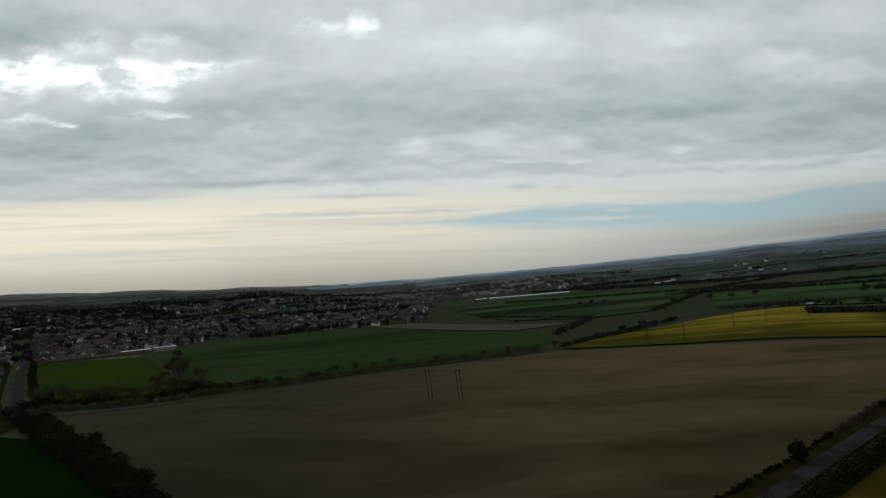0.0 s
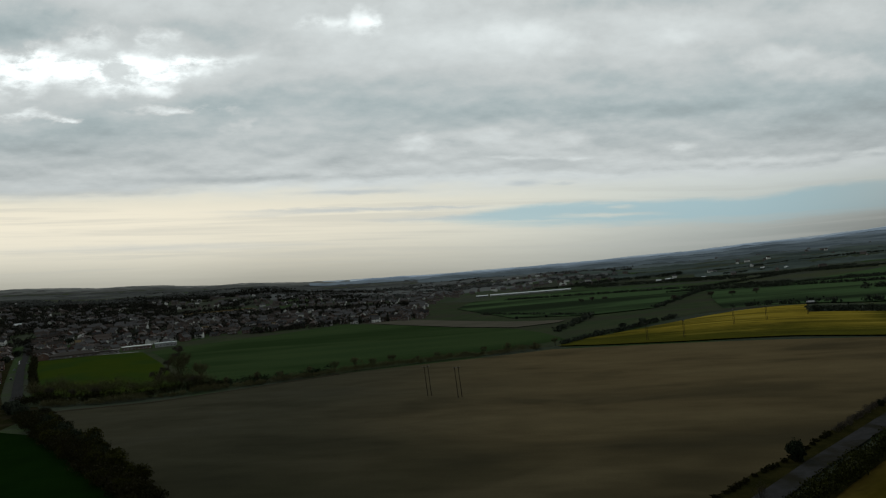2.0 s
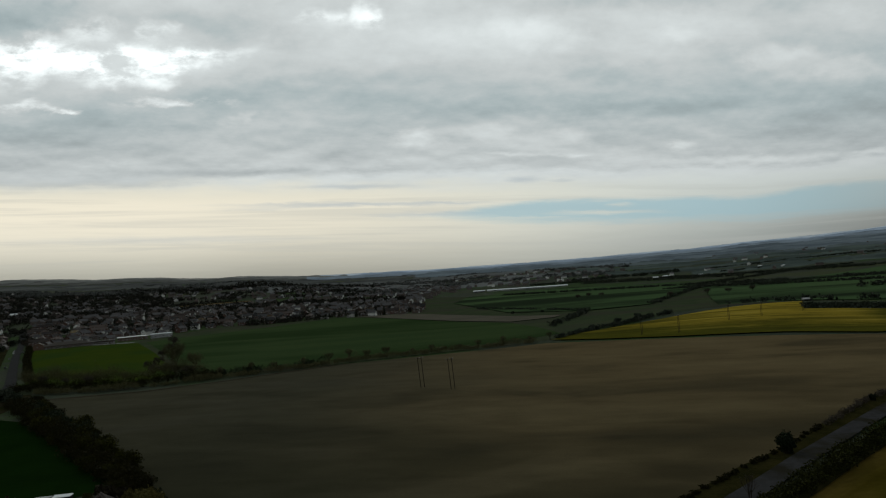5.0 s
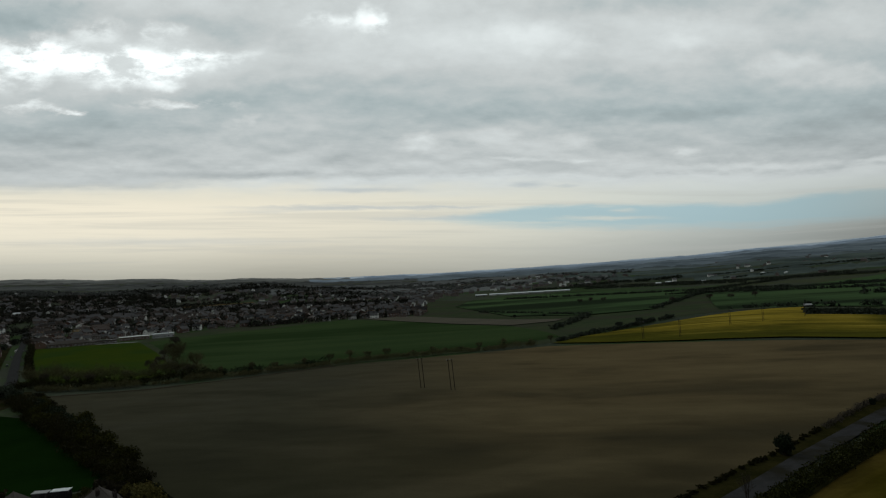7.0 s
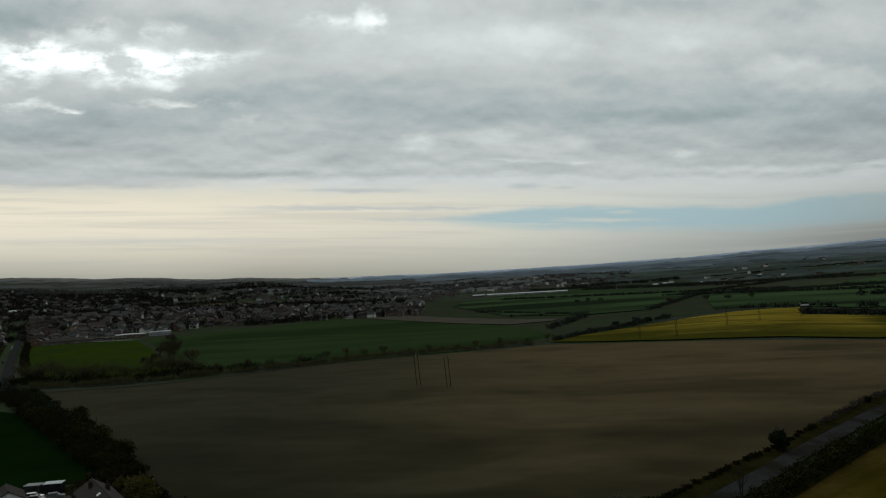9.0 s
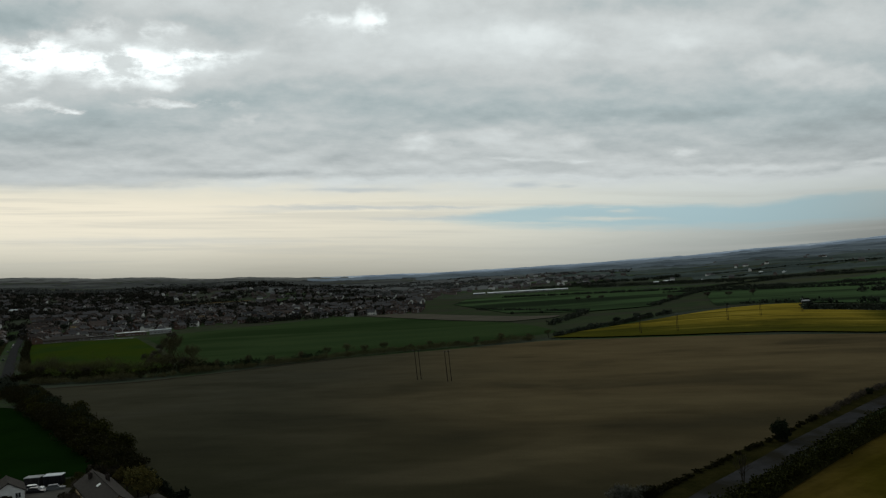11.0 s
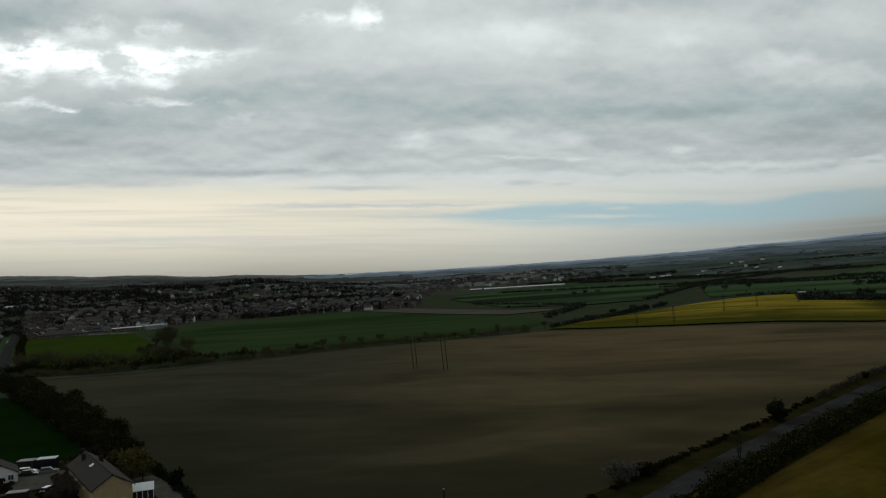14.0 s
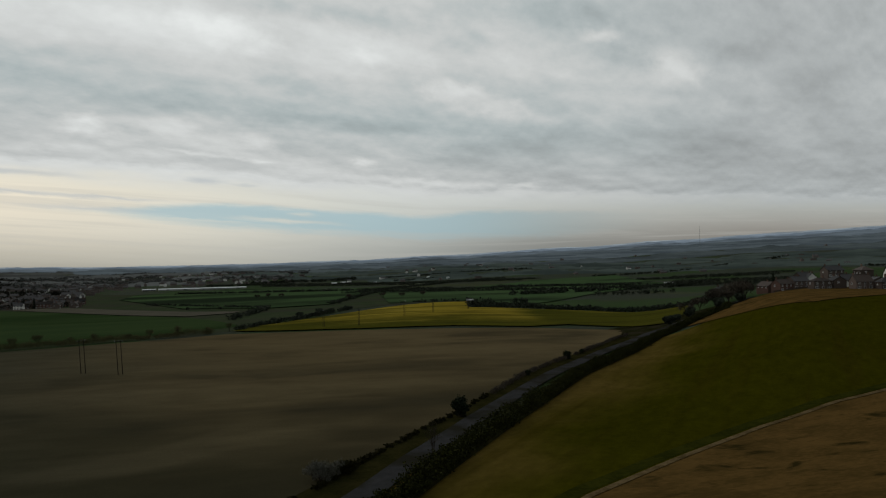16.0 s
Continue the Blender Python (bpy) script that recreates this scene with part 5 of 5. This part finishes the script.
small = place(tagged(bush("small_bush", (3.6, 3.2, 3.6), M["dark_leaf"], 800, 0.25, 10), "small dark bush in the thin hedge", "bush"), 175, 281)
copy_at(small, 137, 248, 40, 0.6)
copy_at(small, 190, 293, 80, 0.6)
lane_tree = place(tagged(tree("bare_tree", 12, 0.45, M["twig"], 900, 0.10, 33, 4, 0.12), "tall thin bare tree beside the lane", "tree"), 58.0, 148.8)
lane_tree.scale = (0.5, 0.5, 1.0)

# ---- tree line across the fields ----
row = place(tagged(tree("field_tree", 11, 1.0, M["twig"], 700, 0.6, 41, 4, 0.16), "bare brown tree in the field boundary", "tree"), -166, 466)
tall = place(tagged(tree("tall_tree", 25, 0.62, M["pale_twig"], 5200, 0.30, 44, 4, 0.2, 0, "pale_bark"), "very tall bare tree with thin budding twigs", "tree"), -164, 470)
copy_at(tall, -153, 474, 140, 0.65)
rng = random.Random(5)
for x, y, s in ((-158, 462, 0.8), (-172, 474, 0.75), (-150, 452, 0.8), (-180, 478, 0.8), (-205, 445, 0.7), (-222, 452, 0.7), (-240, 462, 0.8), (-190, 500, 0.9), (-200, 540, 0.8), (-215, 590, 0.8), (-235, 660, 0.9), (-250, 715, 1.0), (-262, 745, 1.0)):
    copy_at(row, x, y, rng.random() * 360, s * rng.uniform(0.9, 1.1))
slim = place(tagged(tree("slender_tree", 9, 0.8, M["pale_twig"], 1500, 0.20, 47, 4, 0.14), "slender bare tree with brown budding twigs", "tree"), -112, 447)
for x, y, s in ((-128, 440, 0.8), (-100, 452, 0.9), (-84, 460, 0.8), (-70, 468, 0.9), (-58, 474, 1.1), (-48, 478, 0.8), (-36, 482, 0.9), (-20, 486, 0.7), (-8, 489, 0.9), (10, 492, 0.7), (22, 496, 0.8), (38, 499, 0.9), (56, 503, 0.7), (70, 508, 0.8)):
    copy_at(slim, x, y, rng.random() * 360, s * rng.uniform(0.85, 1.15))
dark = place(tagged(tree("broad_tree", 10, 1.3, M["far_green"], 700, 0.6, 43, 3, 0.7, 320), "broad dark evergreen tree", "tree"), 293, 358, 0, 0.72)
for x, y, s in ((301, 363, 0.6), (309, 368, 0.55), (318, 370, 0.6), (326, 376, 0.6), (352, 362, 0.7), (346, 374, 0.8), (-215, 385, 0.9), (-228, 400, 0.9), (104, 540, 0.5), (126, 556, 0.55), (144, 570, 0.6), (252, 526, 0.5), (268, 520, 0.45), (312, 504, 0.45), (360, 480, 0.5), (107, 830, 0.4), (76, 842, 0.4)):
    copy_at(dark, x, y, rng.random() * 360, s * rng.uniform(0.9, 1.1))
for x, y, s in ((208, 1095, 0.9), (189, 1078, 0.8), (225, 1090, 0.8), (383, 949, 1.0), (277, 935, 1.0), (327, 948, 1.0), (350, 940, 0.9), (352, 372, 1.2), (360, 380, 1.5), (368, 374, 1.3), (376, 384, 1.5), (358, 390, 1.3), (340, 384, 1.1), (384, 396, 1.5), (326, 380, 1.0), (366, 396, 1.3), (390, 408, 1.3), (372, 402, 1.3)):
    copy_at(row, x, y, rng.random() * 360, s)
fir = place(tagged(conifer(13, 3), "tall dark conifer beside the houses", "tree"), -78, 1015)
for x, y, s in ((-97, 1041, 0.6), (-116, 1019, 0.6), (-158, 1041, 0.65), (-190, 1020, 0.8), (-205, 1010, 0.7), (464, 441, 0.85), (-330, 1180, 0.8), (-420, 1300, 0.9)):
    copy_at(fir, x, y, rng.random() * 360, s)

# ---- school and large sheds ----
def flat_block(label, w, d, h, wall, roof, bays, kind="flat_roofed_building"):
    ob = tagged(new(kind), label, "building")
    bm = bmesh.new()
    box(bm, -w / 2, w / 2, -d / 2, d / 2, -1.5, h)
    part("wall", bm, wall, ob)
    bm = bmesh.new()
    box(bm, -w / 2 - 0.5, w / 2 + 0.5, -d / 2 - 0.5, d / 2 + 0.5, h + 0.004, h + 0.5)
    box(bm, -w / 4, w / 4, -d / 4, d / 4, h + 0.504, h + 0.9)
    part("roof", bm, roof, ob)
    for i in range(bays):
        mount("window", WIDE_WINDOW, ob, (i + 0.5) / bays * w - w / 2, -d / 2 - 0.004, 1.0, 0)
    mount("door", DOOR, ob, w / 2 - 0.8, -d / 2 - 0.004, 0.05, 0)
    return ob


place(flat_block("white flat-roofed school block with a window band", 31, 12, 3.6, M["brown_brick"], M["white"], 8, "school_building"), -350, 866, 22)
place(flat_block("pale flat-roofed school hall", 23, 12, 4.2, M["felt"], M["metal_roof"], 6, "school_building"), -322, 878, 22)
place(house("long low school with a broad dark tiled roof", 44, 18, 3.4, 6.6, M["dull_brick"], M["dark_slate"], True, 1, 12, 1, "", "school_building"), -398, 815, 25)
place(flat_block("low brick school wing with a white window band", 26, 10, 3.4, M["dull_brick"], M["slate"], 9, "school_building"), -367, 826, 25)
place(house("brick school gable at the end of the hall", 14, 10, 5.0, 7.4, M["brown_brick"], M["tile"], False, 1, 3, 1, "", "school_building"), -424, 806, 115)
ribbon("path", [(-366, 806), (-340, 806), (-318, 806)], 4.0, M["felt"], "pale paved path between school and playing field", 0.5, "path")


def long_shed(label, w, d, h, turn, x, y, wall=None, roof=None, rise=1.4):
    ob = tagged(new("warehouse"), label, "warehouse")
    bm = bmesh.new()
    gable_walls(bm, w, d, h, h + rise)
    part("wall", bm, wall or M["felt"], ob)
    bm = bmesh.new()
    gable_roof(bm, w, d, h, h + rise)
    part("roof", bm, roof or M["metal_roof"], ob)
    for i in range(5):
        bm = bmesh.new()
        px = (i + 0.5) / 5 * w - w / 2
        box(bm, px - 2, px + 2, -d / 2 - 0.1, -d / 2 - 0.004, 0, min(4, h - 0.5))
        part("loading_door", bm, M["slate"], ob)
    return place(ob, x, y, turn)


long_shed("very long low shed with a bright pale roof", 175, 14, 2.2, -7, 185, 1680)
long_shed("low pale shed beside the long one", 26, 10, 2.6, -5, 80, 1690)
long_shed("white hall on the rise behind the town", 13, 10, 6, 20, -735, 1318, M["white"])
long_shed("wide pale warehouse among the houses", 150, 40, 4, 22, -500, 1690, M["felt"], M["path"])
long_shed("white farm building on the far slope", 15, 9, 4.6, 10, 505, 1732, M["render"])
long_shed("white farm building on the far slope", 11, 8, 4, -20, 470, 1690, M["white"])
long_shed("small white farm shed", 10, 8, 3, 30, 587, 1743, M["white"])
long_shed("white house on the far slope", 11, 8, 5, 15, 789, 1902, M["white"])
long_shed("white house on the far slope", 8, 7, 4, 40, 812, 1826, M["white"])
long_shed("low pale barn among the eastern fields", 44, 12, 3, -35, 1590, 2063)
long_shed("low white building behind the tree belt", 34, 8, 2.4, -38, 860, 1015, M["render"])
long_shed("pale barn on the eastern hill", 50, 14, 4, -45, 2600, 2080)
long_shed("small pale hut above the rape field", 5, 3, 1.6, -10, 276, 584, M["felt"], M["felt"], 0.6)

# ---- eastern houses ----
EAST = ((46.0, 560, 15, "brick", "tile", 84), (46.9, 548, 12, "brick", "tile", 5), (47.9, 556, 12, "dull_brick", "slate", -8), (48.7, 572, 10, "render", "slate", 60), (49.2, 545, 13, "dull_brick", "tile", -14), (50.2, 550, 11, "dull_brick", "slate", 70),
        (50.8, 565, 14, "render", "slate", -20), (51.6, 540, 12, "dull_brick", "tile", -12), (52.5, 548, 12, "dull_brick", "slate", 66), (53.2, 536, 14, "dull_brick", "slate", -22), (54.3, 535, 12, "cream", "tile", -15), (55.4, 540, 13, "dull_brick", "tile", -25),
        (48.2, 590, 12, "dull_brick", "slate", 10), (50.0, 596, 14, "dull_brick", "slate", -5), (51.8, 592, 13, "dull_brick", "tile", 72), (53.6, 585, 13, "render", "slate", -20))
TEXT = {"brick": "red brick", "dull_brick": "dull brown brick", "render": "white render", "cream": "cream render"}
for i, (a, r, w, wall, roof, turn) in enumerate(EAST):
    label = "two-storey house of %s with a %s roof" % (TEXT[wall], "dark slate" if roof == "slate" else "clay tile")
    h = house(label, w * 0.9, 8.0, 4.6 + i % 3 * 0.5, 7.4 + i % 4 * 0.5, M[wall], M[roof], i % 5 == 4, 1 + i % 2, 3, 2, "houses on the eastern rise")
    place(h, math.sin(radians(a)) * r, math.cos(radians(a)) * r, turn - 8)
garden_wall = tagged(new("garden_wall"), "low brick garden wall below the houses", "wall")
bm = bmesh.new()
for x, y, a in along([(391, 372), (412, 368), (440, 352), (462, 336)], 3.0):
    m = pose(x, y, terrain(x, y), 0, 0, math.degrees(a))
    vs = box(bm, -1.5, 1.5, -0.15, 0.15, -0.5, 1.5) + box(bm, -1.5, 1.5, -0.2, 0.2, 1.504, 1.62)
    for v in vs:
        v.co = m @ v.co
part("brickwork", bm, M["dull_brick"], garden_wall)
h = house("cream villa with a slate roof among bare trees", 14, 9, 5.2, 8.0, M["cream"], M["slate"], True, 2, 3, 2)
place(h, 440, 470, -40)
for x, y, s in ((430, 452, 0.8), (470, 470, 0.9), (486, 452, 0.7), (448, 486, 0.9)):
    copy_at(dark, x, y, x * 7 % 360, s)

# ---- the town ----
kinds = []
for i, (w, d, ev, ri, wall, roof, hip, st, cols, text) in enumerate((
        (13, 8.5, 5.0, 8.0, "brick", "slate", False, 2, 4, "red brick semi-detached house with slate roof"),
        (12, 8.0, 5.0, 7.6, "dull_brick", "tile", True, 2, 4, "dull brown brick house with hipped clay tile roof"),
        (10, 8.0, 5.0, 7.8, "render", "slate", False, 1, 3, "white rendered house with slate roof"),
        (11, 8.0, 2.8, 5.6, "dull_brick", "slate", False, 1, 3, "dull brick bungalow with slate roof"),
        (22, 8.0, 5.2, 8.0, "brick", "tile", False, 2, 6, "red brick terrace with clay tile roof"),
        (12, 8.5, 5.0, 8.2, "cream", "tile", True, 1, 3, "cream rendered house with clay tile roof"))):
    kinds.append(house(text, w, d, ev, ri, M[wall], M[roof], hip, st, cols, 1 if ev < 4 else 2, "houses of the town"))


def near_edge(a):
    """Distance at which the town begins, by bearing."""
    return 935 + 95 * smooth((a + 24) / 8) - 40 * smooth((a + 8) / 6)


rng = random.Random(12)
spots = []
r = 905.0
while r < 2500:
    a = -33.0
    while a < -2.5 + max(0, r - 1300) * 0.004:
        a += math.degrees((15 + rng.random() * 7) / r)
        rr = r + rng.gauss(0, 4)
        x, y = math.sin(radians(a)) * rr, math.cos(radians(a)) * rr
        if rr < near_edge(a) or rng.random() < 0.12 + 0.00018 * (r - 900) + 0.0007 * max(0.0, min(r, 1900.0) - 1350.0):
            continue
        if abs(x + 0.545 * (y - 832) + 458) < 14 and y < 1200:
            continue
        if math.hypot(x + 340, y - 870) < 52 or math.hypot(x + 520, (y - 1690)) < 130:
            continue
        spots.append((x, y, a, rr))
    r += 26 + 0.012 * (r - 900)
# houses along the road's outer side
for x, y, _ in along([(-285, 478), (-480, 828)], 17):
    spots.insert(0, (x - 11, y + 5, -30, 700))
    spots.insert(0, (x - 31, y + 13, -30, 700))
placed = set()
for i, (x, y, a, rr) in enumerate(spots[:278]):
    k = rng.choices(range(6), (4, 4.5, 3.4, 3.5, 1.5, 0.8))[0]
    turn = -a * 0.6 + rng.choice((0, 0, 8, -12, 90, 80)) + rng.gauss(0, 5)
    if -27 < a < -18 and 940 < rr < 1130:
        turn = 64 + rng.gauss(0, 3)
    if k not in placed:
        placed.add(k)
        place(kinds[k], x, y, turn)
    else:
        copy_at(kinds[k], x, y, turn)


def house_stuff(name, spots, label):
    """Far houses, too small to tell apart: plain gabled blocks with chimneys in one mesh."""
    # the pale brick and slate imitate haze over the far houses
    mats = [M["hazed_brick"], M["render"], M["tile"], M["hazed_roof"]]
    bm = bmesh.new()
    for x, y, a, rr in spots:
        w, d, ev = rng.uniform(9, 16), rng.uniform(7, 9), rng.choice((3, 5, 5, 5.4))
        first_face, first_vert = len(bm.faces), len(bm.verts)
        gable_walls(bm, w, d, ev, ev + 3)
        bm.faces.ensure_lookup_table()
        wall = 1 if rng.random() < 0.2 else 0
        for f in bm.faces[first_face:]:
            f.material_index = wall
        gable_roof(bm, w, d, ev, ev + 3, mat=rng.choice((2, 3, 3)))
        box(bm, -0.5, 0.5, -0.4, 0.4, ev + 2.2, ev + 4.1)
        bm.verts.ensure_lookup_table()
        m = pose(x, y, terrain(x, y), 0, 0, rng.choice((0, 10, -15, 90, 75)) - a * 0.6)
        for v in bm.verts[first_vert:]:
            v.co = m @ v.co
    return tagged(mesh_object(name, bm, mats), label, "houses", kind="stuff")


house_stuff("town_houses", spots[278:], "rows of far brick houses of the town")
far = []
for _ in range(520):
    a, rr = rng.uniform(-12, 12.5), rng.uniform(1750, 2900)
    if rng.random() < 0.25 + abs(a) * 0.03 or (a > 1.5 and rr < 1850):
        continue
    far.append((math.sin(radians(a)) * rr, math.cos(radians(a)) * rr, a, rr))
for _ in range(90):
    a, rr = rng.uniform(12, 52), rng.uniform(1900, 3200)
    far.append((math.sin(radians(a)) * rr, math.cos(radians(a)) * rr, a, rr))
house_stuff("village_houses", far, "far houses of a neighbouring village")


# trees between the houses
town_trees = [row, row, dark, dark]
for i in range(120):
    a, rr = rng.uniform(-32, -2.5), 920 + 1100 * rng.random() ** 1.3
    if rr < near_edge(a) - 10:
        continue
    copy_at(rng.choice(town_trees), math.sin(radians(a)) * rr, math.cos(radians(a)) * rr, rng.random() * 360, rng.uniform(0.6, 1.15))


def woods(name, belts, leaf, mat, label, seed):
    """Far tree belts: crowns of large leaf clumps along lines, in one mesh."""
    g = random.Random(seed)
    bm = bmesh.new()
    for x0, y0, x1, y1, deep, height, gap in belts:
        d = math.hypot(x1 - x0, y1 - y0)
        for _ in range(int(d * max(deep, 6) / (height * height * 0.45) + 3)):
            k = g.random()
            if g.random() < gap:
                continue
            x, y = x0 + (x1 - x0) * k + g.gauss(0, deep * 0.4), y0 + (y1 - y0) * k + g.gauss(0, deep * 0.4)
            h = height * g.uniform(0.75, 1.1)
            z = terrain(x, y)
            limb(bm, (x, y, z - 1), (x, y, z + h * 0.5), h * 0.04, h * 0.02, 4)
            leaf_cloud(bm, g, (x, y, z + h * 0.46), (h * 0.72, h * 0.72, h * 0.5), 24, leaf * h / 10, 0.25)
    return tagged(mesh_object(name, bm, mat), label, "woods", kind="stuff")


def polar_belts(n, a0, a1, r0, r1, length, deep, height, gap, seed):
    g = random.Random(seed)
    out = []
    for _ in range(n):
        a, rr = radians(g.uniform(a0, a1)), g.uniform(r0, r1)
        x, y = math.sin(a) * rr, math.cos(a) * rr
        t = g.choice((-a, -a + 0.2, -a - 0.15, -a + 0.35))
        l = length * g.uniform(0.5, 1.4)
        out.append((x - math.cos(t) * l / 2, y - math.sin(t) * l / 2, x + math.cos(t) * l / 2, y + math.sin(t) * l / 2, deep, height * g.uniform(0.8, 1.2), gap))
    return out


woods("town_woods", [(-640, 2350, -480, 2400, 40, 25, 0.1), (-470, 2380, -260, 2480, 60, 17, 0.1), (-900, 2250, -560, 2400, 50, 14, 0.1), (-340, 1500, -120, 1560, 40, 12, 0.2)]
      + polar_belts(64, -34, -5, 1380, 2700, 170, 16, 12, 0.25, 1), 1.1, M["town_tree"], "dark woods and tree belts round the town", 3)
woods("far_woods", polar_belts(26, -36, 2, 2300, 3300, 320, 24, 12, 0.1, 7) + polar_belts(20, -12, 14, 1750, 3000, 240, 18, 12, 0.25, 2), 1.25, M["hazed_tree"], "far woods and tree belts, paled to imitate haze", 3)
woods("tree_belts", [(470, 871, 760, 914, 14, 9, 0.1), (760, 914, 920, 985, 16, 10, 0.05), (545, 795, 640, 760, 8, 6, 0.3), (1040, 1504, 1377, 1522, 10, 6, 0.3), (1377, 1522, 1640, 1660, 10, 6, 0.2), (1615, 1649, 1966, 1726, 12, 7, 0.2),
                     (428, 1269, 740, 1627, 10, 6, 0.2), (303, 1805, 657, 2136, 14, 11, 0.1), (85, 600, 150, 800, 6, 5, 0.3), (225, 833, 402, 1193, 6, 5, 0.4), (150, 800, 40, 1000, 6, 4, 0.5), (250, 690, 374, 646, 8, 7, 0.3)]
      + polar_belts(22, 12, 60, 1150, 2300, 340, 12, 5.5, 0.0, 4), 1.2, M["far_green"], "dark tree belts and hedges among the fields", 6)

woods("town_trees", polar_belts(300, -34, -3, 1010, 1500, 34, 9, 8.5, 0.2, 21) + polar_belts(110, -34, -14, 1500, 2300, 60, 12, 10, 0.15, 22), 0.85, M["town_tree"], "leafless trees among the houses of the town", 23)

# a thin mast on the hill
mast = tagged(new("radio_mast"), "tall thin lattice mast on the far hill", "mast")
bm = bmesh.new()
for i in range(3):
    a = 2.0944 * i
    limb(bm, (math.cos(a) * 1.2, math.sin(a) * 1.2, -2), (math.cos(a) * 0.3, math.sin(a) * 0.3, 95), 0.22, 0.12, 5)
part("legs", bm, M["steel"], mast)
bm = bmesh.new()
for k in range(16):
    z, q = 3 + k * 5.7, 1.2 - 0.9 * (3 + k * 5.7) / 97
    for i in range(3):
        a, b = 2.0944 * i, 2.0944 * (i + 1)
        limb(bm, (math.cos(a) * q, math.sin(a) * q, z), (math.cos(b) * q, math.sin(b) * q, z + 2.5), 0.12, 0.12, 4)
part("bracing", bm, M["steel"], mast)
place(mast, 2320, 2560)
